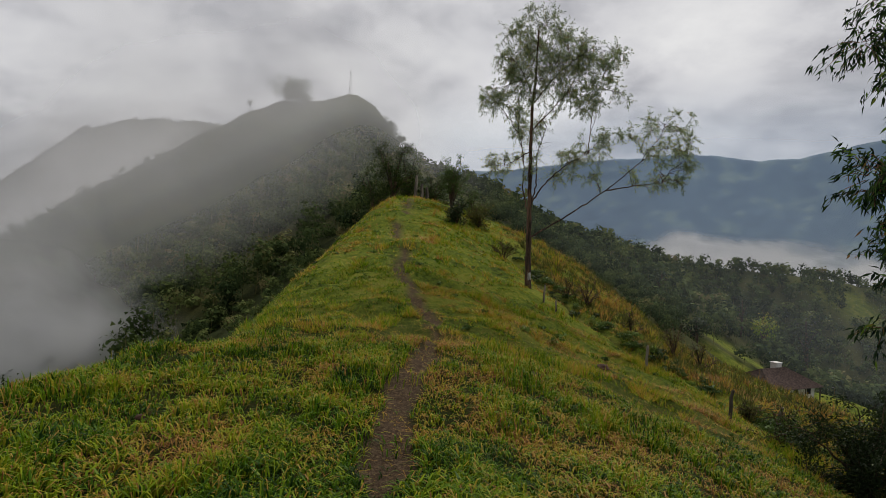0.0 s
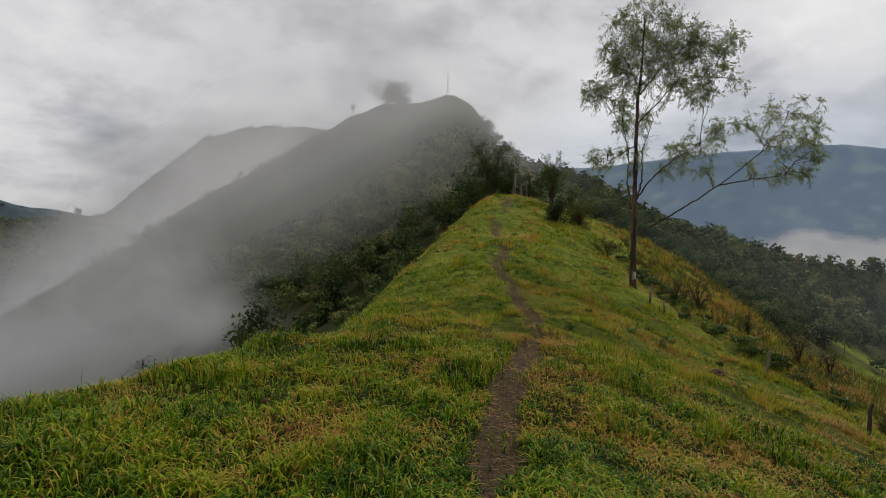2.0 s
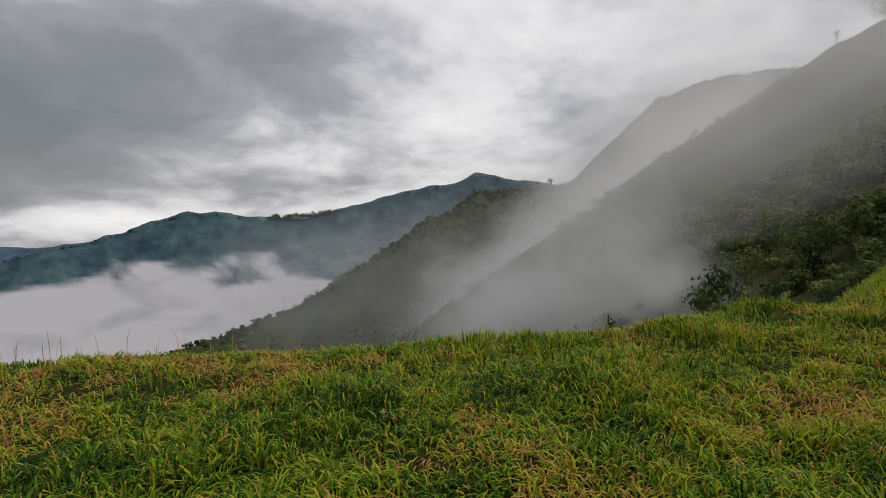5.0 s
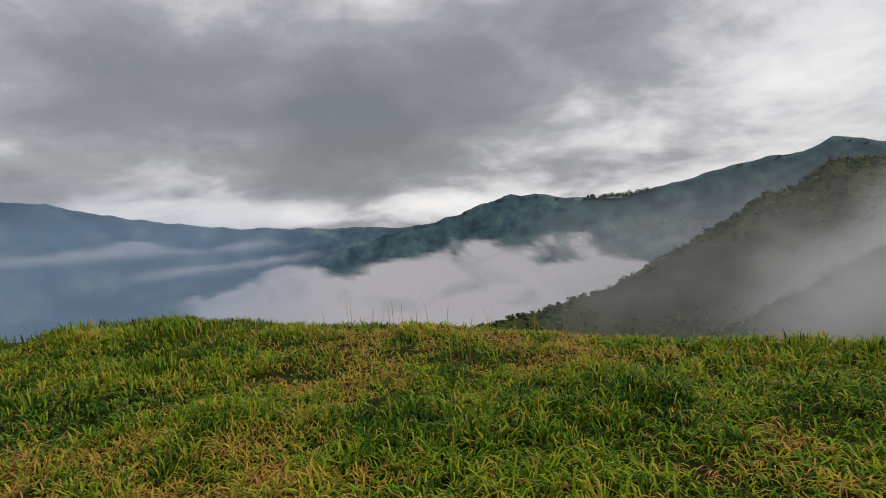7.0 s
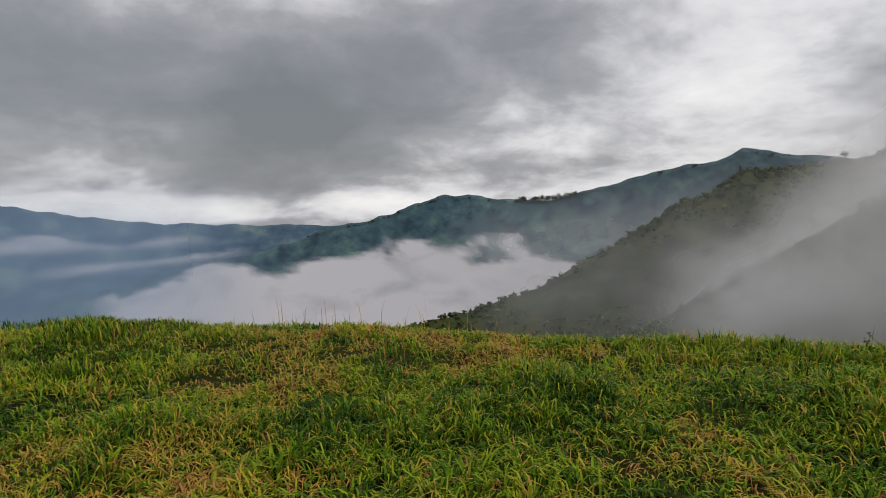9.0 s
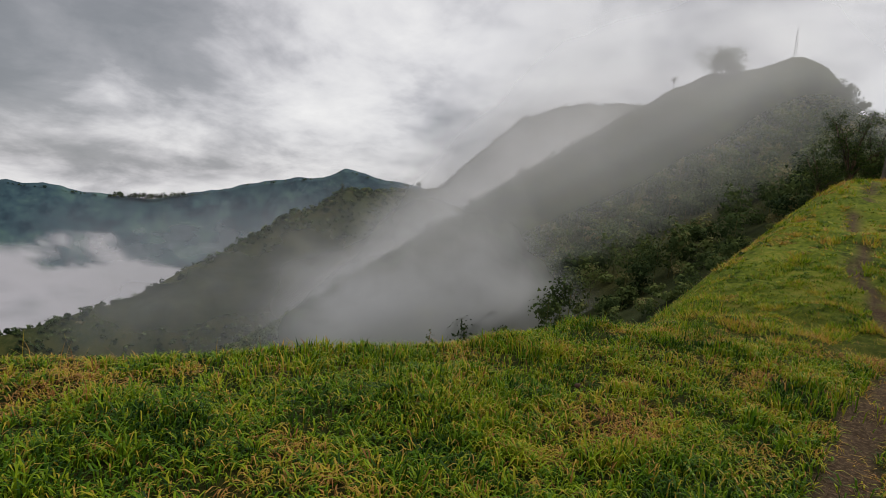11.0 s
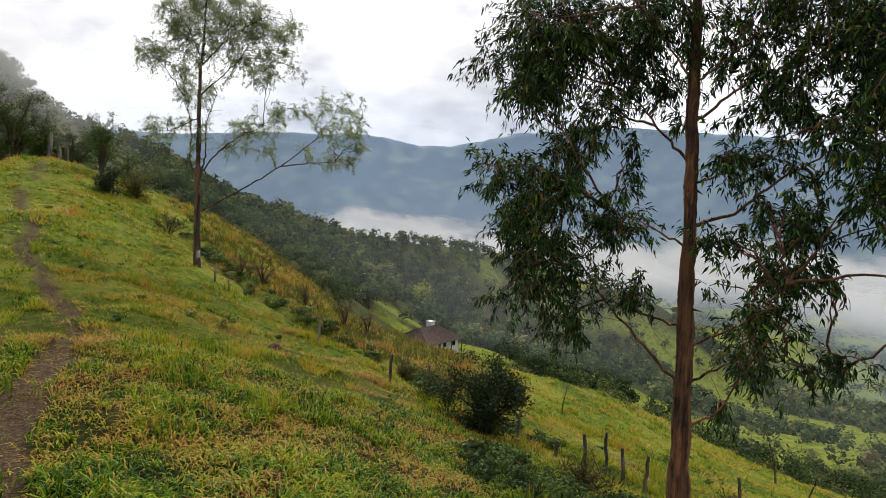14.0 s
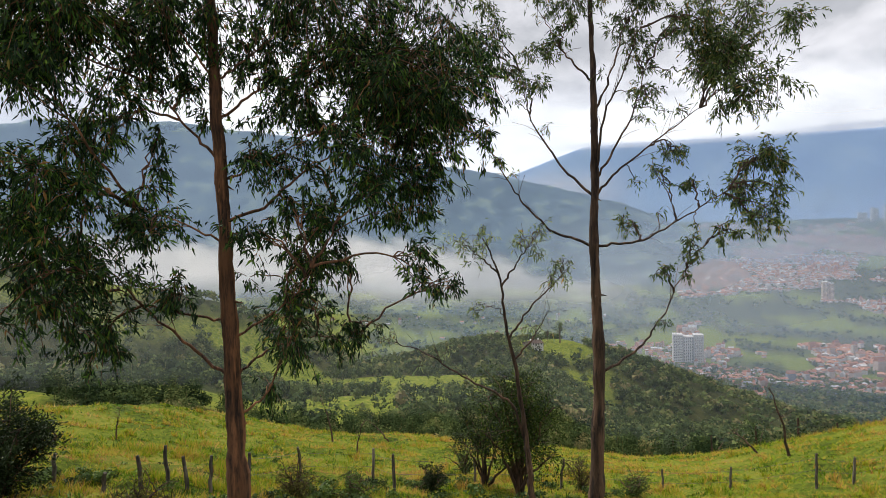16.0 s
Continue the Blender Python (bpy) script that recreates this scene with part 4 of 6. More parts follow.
# ---- grass ----
def blades(name, label, x, y, length, width, tone, lean, rng, kinks=True, face=None, mat=None):
    n = len(x)
    z = height(x, y) - 0.01
    a = rng.uniform(0, 2 * np.pi, n) if face is None else face
    out_ = np.stack([np.cos(a), np.sin(a), 0 * a], 1)
    sid = np.stack([-np.sin(a), np.cos(a), 0 * a], 1) * (width * 0.5)[:, None]
    b = np.stack([x, y, z], 1)
    L, k = length[:, None], lean[:, None]
    up = np.array([[0, 0, 1.0]])
    mid = b + L * ((0.58 - 0.1 * k) * up + 0.3 * k * out_)
    tip = b + L * ((0.95 - 0.45 * k) * up + 0.85 * k * out_)
    if kinks == 2:
        low = b + L * ((0.42 - 0.04 * k) * up + 0.12 * k * out_)
        mid = b + L * ((0.72 - 0.2 * k) * up + 0.45 * k * out_)
        tip = b + L * ((0.86 - 0.52 * k) * up + 0.95 * k * out_)
    i = np.arange(n)[:, None]
    if kinks == 2:
        v = np.stack([b - 0.6 * sid, b + 0.6 * sid, low + sid, low - sid, mid + 0.8 * sid, mid - 0.8 * sid, tip], 1).reshape(-1, 3)
        f = np.concatenate([i * 7 + [q] for q in ([0, 1, 2], [0, 2, 3], [3, 2, 4], [3, 4, 5], [5, 4, 6])], 0)
        t = np.repeat(tone, 7)
    elif kinks:
        v = np.stack([b - 0.7 * sid, b + 0.7 * sid, mid + 0.9 * sid, mid - 0.9 * sid, tip], 1).reshape(-1, 3)
        f = np.concatenate([i * 5 + [[0, 1, 2]], i * 5 + [[0, 2, 3]], i * 5 + [[3, 2, 4]]], 0)
        t = np.repeat(tone, 5)
    else:
        v = np.stack([b - sid, b + sid, tip], 1).reshape(-1, 3)
        f = i * 3 + [[0, 1, 2]]
        t = np.repeat(tone, 3)
    ob = mesh_object(name, v, f, mat or GRASS, None, False, {"tone": np.clip(t, 0, 1)})
    return tagged(ob, label, "grass", kind="stuff")


def sow(r0, r1, a0, a1, per, rng):
    n = int(per * (r1 * r1 - r0 * r0) * radians(abs(a1 - a0)) / 2)
    r = np.sqrt(rng.uniform(r0 * r0, r1 * r1, n))
    a = np.radians(rng.uniform(min(a0, a1), max(a0, a1), n))
    return -r * np.sin(a), r * np.cos(a)


TUFT = 10
spill = np.random.default_rng(19)
x, y = spill.normal(0, 0.3, 9000) - 0.3, spill.uniform(2.4, 14, 9000)
on = path_mask(x, y) > 0.25
x, y = x[on], y[on]
blades("straw_litter", "dry straw and leaf litter trodden into the path", x, y, spill.uniform(0.03, 0.10, len(x)), spill.uniform(0.006, 0.014, len(x)), spill.uniform(0.45, 1.0, len(x)), np.full(len(x), 1.9), spill, 0)


def grow(name, label, r0, r1, a0, a1, per, size, wide, seed, kinks, warm=0.0):
    rng = np.random.default_rng(seed)
    x, y = sow(r0, r1, a0, a1, per / TUFT, rng)
    # tufts: blades spread out of one root
    face = rng.uniform(0, 2 * np.pi, len(x) * TUFT)
    reach = rng.uniform(0, 1, len(face)) ** 0.7 * size * 0.6
    hue = np.repeat(rng.normal(0, 1, len(x)), TUFT)
    tallness = np.repeat(rng.uniform(0.55, 1.45, len(x)), TUFT)
    x, y = np.repeat(x, TUFT) + np.cos(face) * reach, np.repeat(y, TUFT) + np.sin(face) * reach
    keep = (rng.random(len(x)) > np.maximum(path_mask(x, y) * 0.95, 0.85 * trench(x, y))) & (wood_mask(x, y) < 0.5)
    r = np.hypot(x, y)
    keep &= rng.random(len(x)) < ease(r0 * 0.98, r0 * 1.12 + 0.01, r) * (1 - ease(r1 * 0.9, r1, r))
    thick = fbm(x, y, 0.5, 3, 41)
    keep &= rng.random(len(x)) < (0.98 + 1.2 * fbm(x, y, 0.9, 3, 47) + 0.6 * thick if warm else 0.86 + 0.9 * thick)
    x, y, thick, face, hue, tallness, reach = (q[keep] for q in (x, y, thick, face, hue, tallness, reach))
    n = len(x)
    patch = fbm(x, y, 2.3, 4, 42)
    clump = fbm(x, y, 0.6, 3, 46)
    tuft = ease(0.05, 0.5, fbm(x, y, 1.1, 3, 43) + 0.35 * clump)
    dry = ease(-0.06, 0.34, 0.75 * fbm(x, y, 1.3, 4, 44) + 0.2 * patch + 0.5 * fbm(x, y, 0.4, 2, 45) - 0.25 * tuft) * (1 - 0.5 * ease(16, 26, np.hypot(x, y)))
    dim_green = ease(-1.6, -3.6, x + 0.8 * fbm(x, y, 1.2, 2, 40)) * ease(8, 6, np.hypot(x, y)) * ease(62, 46, np.degrees(np.arctan2(-x, y)))   # greener grass west of the path, with a dim corner's darkening put into its tone
    dry = dry * (1 - 0.3 * dim_green)
    rough = past_fence(x, y)
    length = size * tallness * (0.55 + 0.42 * tuft + 0.35 * clump + rng.uniform(0, 0.45, n)) * (1 - 0.3 * dry) * (1 + 0.8 * rough)
    if warm:   # uneven tussocks on the trodden slope
        hump = fbm(x, y, 0.6, 2, 39)
        length = length * np.clip(0.95 + 2.2 * hump, 0.45, 1.5)
    else:
        hump = 0.0
    spire = rng.random(n) < 0.0007
    length = length * np.where(spire, rng.uniform(1.6, 2.8, n), 1.0)
    straw = spire | (rng.random(n) < (0.08 if warm else 0.13) + 0.68 * dry + 0.2 * rough)
    tone = 0.28 + warm + (0.12 + 0.6 * warm) * patch + 0.26 * clump + 0.32 * hump + 0.12 * rng.normal(0, 1, n) + 0.10 * hue + straw * rng.uniform(0.25, 0.7, n) - 0.06 * tuft + 0.10 * rough - 0.07 * dim_green
    blades(name, label, x, y, length, wide * rng.uniform(0.6, 1.3, n) * np.where(spire, 0.45, np.where(straw, 0.75, 1)), tone, np.where(spire, 0.15, rng.uniform(0.45, 1.2, n) + 0.25 * dry - 0.25 * tuft), rng, kinks, face + rng.normal(0, 0.6, n))


grow("grass", "short mixed green and straw-coloured pasture grass", 2.4, 5.6, -76, 132, 2250, 0.152, 0.0130, 1, 2)
grow("grass", "tufted green and straw-coloured pasture grass", 4.9, 10.2, -76, 132, 1350, 0.148, 0.0165, 7, 1)
grow("grass", "short pasture grass round the lookout", 0.05, 2.7, -180, 180, 900, 0.13, 0.022, 5, 0)
grow("grass", "short pasture grass on the back of the hill", 2.2, 9, 131, 285, 500, 0.13, 0.03, 6, 0)
grow("grass", "short pasture grass behind the lookout", 8.6, 16, 131, 285, 120, 0.13, 0.04, 8, 0)
grow("grass", "short green pasture grass on the ridge", 9.0, 18, -125, 42, 1050, 0.130, 0.021, 2, 0, 0.12)
grow("grass", "green and yellow pasture grass on the slope", 16, 36, -125, 15, 290, 0.145, 0.036, 3, 0, 0.12)
grow("grass", "pale green pasture on the lower slope", 32, 62, -125, -10, 55, 0.18, 0.07, 4, 0, 0.09)
stalks = np.random.default_rng(23)
a, d = np.radians(stalks.uniform(70, 100, 60)), stalks.uniform(5.5, 8.5, 60)
blades("grass_stalk", "thin dry seed stalks standing above the grass", -d * np.sin(a), d * np.cos(a), stalks.uniform(0.25, 0.6, 60), np.full(60, 0.007), stalks.uniform(0.6, 0.9, 60), stalks.uniform(0.05, 0.5, 60), stalks, 1)
# ---- woods on the hillsides: crowns of many small leaf clumps ----
def crowns(name, label, x, y, tall, wide, per, seed, mat, tone0=0.0, trunk=True, category="trees", lift=0.45, ground_z=None):
    """Trees as one mesh: lobed crowns of loose leaf clumps on thin trunks."""
    rng = np.random.default_rng(seed)
    n = len(x)
    gz = height(x, y) if ground_z is None else ground_z
    lobes = 6
    lc = rng.normal(0, 1, (n, lobes, 3))
    lc /= np.linalg.norm(lc, axis=2)[..., None]
    lc *= rng.uniform(0.25, 0.62, (n, lobes, 1)) * np.array([1, 1, 0.8])
    lr = rng.uniform(0.28, 0.55, (n, lobes))
    pick = rng.integers(0, lobes, (n, per))
    i = np.arange(n)[:, None]
    d = rng.normal(0, 1, (n, per, 3))
    d /= np.linalg.norm(d, axis=2)[..., None]
    p = lc[i, pick] + d * (lr[i, pick] * rng.uniform(0.6, 1.12, (n, per)))[..., None]
    half_h = (tall * (1 - lift) / 2)[:, None]
    cx = x[:, None] + p[..., 0] * wide[:, None] / 2
    cy = y[:, None] + p[..., 1] * wide[:, None] / 2
    cz = gz[:, None] + tall[:, None] * (1 + lift) / 2 + p[..., 2] * half_h * 1.05
    c = np.stack([cx, cy, cz], -1).reshape(-1, 3)
    m = len(c)
    size = np.repeat(wide, per) * rng.uniform(0.045, 0.092, m) * (100 / per) ** 0.5
    nrm = d.reshape(-1, 3) + rng.normal(0, 0.3, (m, 3)) + [0, 0, 0.35]
    nrm /= np.linalg.norm(nrm, axis=1)[:, None]
    u = np.cross(nrm, rng.normal(0, 1, (m, 3)))
    u /= np.linalg.norm(u, axis=1)[:, None]
    w = np.cross(nrm, u)
    s = size[:, None]
    v = np.stack([c + u * s, c - u * 0.45 * s + w * 0.85 * s + nrm * 0.2 * s, c - u * 0.5 * s - w * 0.8 * s - nrm * 0.25 * s], 1).reshape(-1, 3)
    f = np.arange(m * 3).reshape(-1, 3)
    # tone rises up each crown: light tops and shaded undersides painted in
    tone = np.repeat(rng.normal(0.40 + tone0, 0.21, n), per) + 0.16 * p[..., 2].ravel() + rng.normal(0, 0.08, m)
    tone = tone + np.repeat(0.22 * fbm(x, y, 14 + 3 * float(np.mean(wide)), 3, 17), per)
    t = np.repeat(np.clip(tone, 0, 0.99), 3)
    if trunk:
        a = np.array([0, 2.1, 4.2])
        tr = (tall * 0.011)[:, None]
        lo = np.stack([x[:, None] + np.cos(a) * tr, y[:, None] + np.sin(a) * tr, (gz - 0.3)[:, None] + 0 * a], -1)
        hi = np.stack([x[:, None] + np.cos(a) * tr * 0.5 + (wide * 0.05)[:, None], y[:, None] + np.sin(a) * tr * 0.5, (gz + tall * 0.72)[:, None] + 0 * a], -1)
        tv = np.concatenate([lo, hi], 1).reshape(-1, 3)
        k = np.arange(n)[:, None] * 6 + len(v)
        tf = np.concatenate([k + q for q in ([[0, 1, 4]], [[0, 4, 3]], [[1, 2, 5]], [[1, 5, 4]], [[2, 0, 3]], [[2, 3, 5]])], 0)
        v, f = np.concatenate([v, tv]), np.concatenate([f, tf])
        t = np.concatenate([t, np.full(len(tv), 0.95)])
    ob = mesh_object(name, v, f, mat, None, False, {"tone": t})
    return tagged(ob, label, category, kind="stuff")


def scatter(r0, r1, a0, a1, gap, seed, clear=None, stray=0.0):
    """Places about gap metres apart inside a sector."""
    rng = np.random.default_rng(seed)
    x, y = sow(r0, r1, a0, a1, 1 / gap ** 2, rng)
    ok = (wood_mask(x, y) > 0.5) | (rng.random(len(x)) < stray)
    if clear is not None:
        ok &= clear(x, y)
    return x[ok], y[ok], rng


def house_clear(x, y):
    hx, hy = 54.0, 90.0
    toward = (np.abs(np.degrees(np.arctan2(-x, y)) + 30.5) < 8) & (np.hypot(x, y) < 112)
    open_slope = (np.hypot(x, y) < 64) & (np.degrees(np.arctan2(-x, y)) > -48)
    return (np.hypot(x - hx, y - hy) > 13) & ~toward & ~open_slope


x, y, rng = scatter(11, 38, 5, 95, 1.25, 60)
crowns("scrub", "low tangled scrub below the edge of the pasture", x, y, rng.uniform(0.5, 1.5, len(x)), rng.uniform(0.9, 2.0, len(x)), 120, 70, WOODS, 0.12, False, "scrub", 0.05)
def low_side(x, y, level=1.0):
    """Smaller growth towards the eastern shoulder, where the crest shows bare."""
    return 1 - (1 - 0.35 * level) * ease(8, 2, np.degrees(np.arctan2(-x, y)))


def grove(x, y):
    """Where trees stand rather than open scrub."""
    return fbm(x, y, 34, 3, 25) > -0.12


x, y, rng = scatter(36, 85, -8, 75, 2.1, 61)
crowns("scrub", "tangled olive scrub on the misty flank", x, y, low_side(x, y) * rng.uniform(0.4, 1.5, len(x)), rng.uniform(1.0, 2.4, len(x)), 80, 71, WOODS, 0.1, False, lift=0.0)
x, y, rng = scatter(35, 90, 3, 75, 2.5, 55, grove)
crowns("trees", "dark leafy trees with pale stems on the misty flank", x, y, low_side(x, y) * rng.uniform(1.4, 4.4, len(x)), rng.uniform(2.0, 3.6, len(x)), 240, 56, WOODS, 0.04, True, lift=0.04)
x, y, rng = scatter(85, 250, -10, 62, 3.1, 62)
small = 1 - 0.5 * ease(170, 200, np.hypot(x, y))
crowns("scrub", "olive scrub climbing the misty hill", x, y, small * rng.uniform(0.5, 1.5, len(x)), small * rng.uniform(1.2, 3.0, len(x)), 20, 72, WOODS, 0.08, False, lift=0.0, ground_z=height(x, y) - 0.4)
x, y, rng = scatter(85, 225, -10, 62, 4.6, 57, lambda x, y: grove(x, y) & ((np.hypot(x, y) < 172) | (np.degrees(np.arctan2(-x, y)) > 20)))
small = 1 - 0.55 * ease(150, 195, np.hypot(x, y))
crowns("trees", "dark trees climbing the misty hill", x, y, small * low_side(x, y, 1.6) * rng.uniform(2.4, 5.5, len(x)), small * rng.uniform(2.6, 5.0, len(x)), 90, 54, WOODS, 0.0, True, lift=0.04)
x, y, rng = scatter(290, 460, 38, 92, 3.3, 63)
crowns("woods", "dark green woods on the green peak", x, y, rng.uniform(2.4, 5.0, len(x)), rng.uniform(3.4, 6.5, len(x)), 16, 73, WOODS, -0.14, False, lift=0.0, ground_z=height(x, y) - 1.4)
x, y, rng = scatter(460, 640, 14, 50, 5.5, 53)
crowns("woods", "grey-green woods on the farther misty hill", x, y, rng.uniform(2.4, 4.6, len(x)), rng.uniform(4, 7, len(x)), 12, 52, WOODS, -0.1, False, lift=0.0, ground_z=height(x, y) - 2.4)
x, y, rng = scatter(110, 290, 60, 104, 4.6, 59)
crowns("woods", "dark scrub on the tail of the misty hill", x, y, rng.uniform(1.3, 3.2, len(x)), rng.uniform(2.6, 5, len(x)), 22, 80, WOODS, -0.1, False, lift=0.0)
x, y, rng = scatter(48, 92, -96, -44, 3.5, 64, house_clear)
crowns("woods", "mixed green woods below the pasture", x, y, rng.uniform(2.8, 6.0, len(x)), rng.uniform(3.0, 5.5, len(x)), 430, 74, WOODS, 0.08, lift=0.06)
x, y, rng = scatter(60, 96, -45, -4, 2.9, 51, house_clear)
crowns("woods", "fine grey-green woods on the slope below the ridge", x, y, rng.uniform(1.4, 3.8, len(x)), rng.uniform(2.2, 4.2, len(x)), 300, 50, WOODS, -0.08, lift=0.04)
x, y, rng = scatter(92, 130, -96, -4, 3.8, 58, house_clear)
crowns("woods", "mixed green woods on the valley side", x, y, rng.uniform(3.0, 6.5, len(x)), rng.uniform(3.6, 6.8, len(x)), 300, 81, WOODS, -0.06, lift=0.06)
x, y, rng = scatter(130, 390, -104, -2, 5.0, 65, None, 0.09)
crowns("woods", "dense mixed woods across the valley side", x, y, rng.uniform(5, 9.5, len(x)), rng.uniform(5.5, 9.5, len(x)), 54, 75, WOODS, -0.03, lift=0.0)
x, y, rng = scatter(390, 640, -98, -56, 6.2, 49, None, 0.1)
crowns("woods", "dark rounded trees round the far knoll", x, y, rng.uniform(5, 9, len(x)), rng.uniform(6, 10, len(x)), 36, 48, WOODS, -0.02, False, lift=0.0)
x, y, rng = scatter(390, 1100, -125, -50, 9.0, 66, None, 0.08)
crowns("woods", "far woods between the fields", x, y, rng.uniform(6, 10, len(x)), rng.uniform(7, 14, len(x)), 18, 76, WOODS, 0.14, False, lift=0.1)
x, y, rng = scatter(1100, 2700, -128, -52, 24, 69)
crowns("woods", "small far trees along the valley floor", x, y, rng.uniform(6, 11, len(x)), rng.uniform(10, 22, len(x)), 12, 79, WOODS, 0.1, False, lift=0.0)
x, y, rng = scatter(50, 300, -128, -96, 5.6, 67)
crowns("woods", "dark leafy woods below the fence", x, y, rng.uniform(4.0, 7.5, len(x)), rng.uniform(4.0, 7.5, len(x)), 150, 77, WOODS, -0.02, lift=0.2)
# rough tussocks on the uncut slope past the fence
rng = np.random.default_rng(68)
x, y = sow(8, 46, -50, 2, 11.0, rng)
ok = (past_fence(x, y) > 0.25 + 0.5 * rng.random(len(x))) & (fbm(x, y, 2.5, 3, 47) > -0.4)
x, y = np.repeat(x[ok], 11), np.repeat(y[ok], 11)
n = len(x)
face = rng.uniform(0, 2 * np.pi, n)
tone = 0.42 + 0.16 * fbm(x, y, 3.5, 3, 48) + rng.normal(0, 0.12, n)
blades("rough_grass", "olive and rust-coloured rough tussocks past the fence", x + np.cos(face) * 0.07, y + np.sin(face) * 0.07, rng.uniform(0.15, 0.4, n) * (1 + 0.6 * fbm(x, y, 1.7, 2, 49)), rng.uniform(0.02, 0.05, n), tone, rng.uniform(0.2, 0.9, n), rng, False, face, SCRUB_DRY)


# low weeds that break up the grazed slope
x, y = sow(7, 24, -60, 25, 0.9, rng)
ok = (wood_mask(x, y) < 0.3) & (path_mask(x, y) < 0.2) & (fbm(x, y, 2.2, 3, 38) > -0.08)
x, y = x[ok], y[ok]
crowns("weeds", "low dark green weeds among the grazed grass", x, y, rng.uniform(0.04, 0.12, len(x)), rng.uniform(0.12, 0.4, len(x)), 20, 84, SHRUB_LEAF, 0.2, False, "weeds", 0.0)
# dark brushwood in the ditch along the fence
y = np.sort(rng.uniform(8.3, 25, 150) + 0.6 * rng.normal(0, 1, 150))
x = np.interp(y, FENCE_Y, FENCE_X) + rng.normal(0.6, 0.3, len(y))
weeds = [on_ground(-36 - 0.45 * (k % 130), -21.4 - 3.2 * min(1, (k % 130) / 24) + rng.uniform(-1.6, 1.2)) for k in range(200)]
x, y = np.concatenate([x, [q.x for q in weeds]]), np.concatenate([y, [q.y for q in weeds]])
crowns("brushwood", "low dark brushwood in the ditch beside the fence", x, y, rng.uniform(0.08, 0.34, len(x)), rng.uniform(0.25, 0.7, len(x)), 170, 82, SHRUB_LEAF, -0.1, False, "scrub", 0.0)


az = np.concatenate([rng.uniform(64.5, 70.5, 60), rng.uniform(44, 92, 150)])
top = EYE + 2400 * np.tan(np.radians(np.interp(az, [44, 48, 50, 52, 54, 59, 62.8, 67.5, 72, 75, 77.7, 82, 85.7, 92], [1.1, 1.6, 2.1, 1.2, 0.8, 0.0, -1.2, -2.0, -1.9, -1.5, -1.4, -2.6, -3.6, -4.8])))
tall = np.where(np.arange(210) < 60, rng.uniform(14, 34, 210), rng.uniform(6, 16, 210))
crowns("trees", "tiny dark trees along the far western crest", -2385 * np.sin(np.radians(az)), 2385 * np.cos(np.radians(az)), tall, tall * rng.uniform(0.6, 1.3, 210), 30, 83, WOODS, -0.2, False, lift=0.1, ground_z=top - 12)


def lone_tree(name, label, az, d, tall, wide, seed, mat, el=None, lift=0.3, per=500):
    """One far tree: trunk, limbs and a loose crown."""
    rng = np.random.default_rng(seed)
    px, py = -d * math.sin(radians(az)), d * math.cos(radians(az))
    gz = float(height(px, py))
    thing = new(name)
    thing.location = (px, py, gz)
    w = Wood()
    w.add(smooth_line([(0, 0, -0.4), (0.05 * wide, 0, tall * 0.3), (0, 0.03 * wide, tall * 0.8)], 9, rng, 0.02), np.linspace(tall * 0.03, tall * 0.008, 9), 7)
    w.part("trunk", BARK_GREY, thing)
    for k in range(5):
        a = k * 1.3 + rng.random()
        lw = Wood()
        lw.add([(0, 0, tall * (0.25 + 0.05 * k)), (math.cos(a) * wide * 0.14, math.sin(a) * wide * 0.14, tall * (0.4 + 0.05 * k)), (math.cos(a) * wide * 0.26, math.sin(a) * wide * 0.26, tall * (0.52 + 0.04 * k))], [tall * 0.012, tall * 0.008, tall * 0.003], 5)
        lw.part("limb", BARK_GREY, thing)
    c = crowns("crown", "", np.array([0.0]), np.array([0.0]), np.array([tall]), np.array([wide]), per, seed, mat, 0.0, False, "", lift, np.array([0.0]))
    c.parent = thing
    for key in ("label", "category", "kind"):
        if key in c:
            del c[key]
    return tagged(thing, label, "tree")


lone_tree("tree", "broad spreading tree on the misty summit", 15.9, 197, 10.6, 21.0, 81, WOODS, lift=-0.35, per=3600)
lone_tree("tree", "low round tree beside the summit tree", 14.9, 197, 6.4, 12, 93, WOODS, lift=-0.1, per=900)
lone_tree("tree", "narrow small tree on the misty crest", 19.2, 192, 4.5, 2.4, 82, WOODS, per=200)
lone_tree("tree", "small round tree on the far saddle", 42.6, 488, 8, 9, 83, WOODS, per=200)
lone_tree("tree", "small round tree on the far saddle", 43.8, 484, 6, 8, 84, WOODS, per=200)
lone_tree("tree", "small dark conifer on the green peak", 50.2, 399, 7.5, 4.0, 94, DARK_LEAF, lift=0.0, per=160)
lone_tree("tree", "tall dark narrow tree below the ridge", -21.3, 148, 10.5, 6.0, 85, DARK_LEAF, lift=0.15)
lone_tree("tree", "dark columnar tree above the house", -28.1, 180, 13.5, 5.5, 86, DARK_LEAF, lift=0.05)
lone_tree("tree", "bright yellow-green tree above the house", -29.8, 172, 12.0, 9.0, 87, GRASS, lift=0.1)
lone_tree("tree", "dark round tree above the house", -33.0, 168, 19.0, 10.0, 88, DARK_LEAF, lift=0.05)
lone_tree("tree", "broad dark tree at the edge of the clearing", -24.4, 119, 8.0, 10.0, 95, DARK_LEAF, lift=0.0, per=900)
lone_tree("tree", "tall rounded tree on the far knoll", -85.9, 500, 21, 15, 89, WOODS, lift=0.3)
lone_tree("tree", "dark pointed cypress on the far knoll", -84.7, 500, 13, 8, 90, DARK_LEAF, lift=0.05)
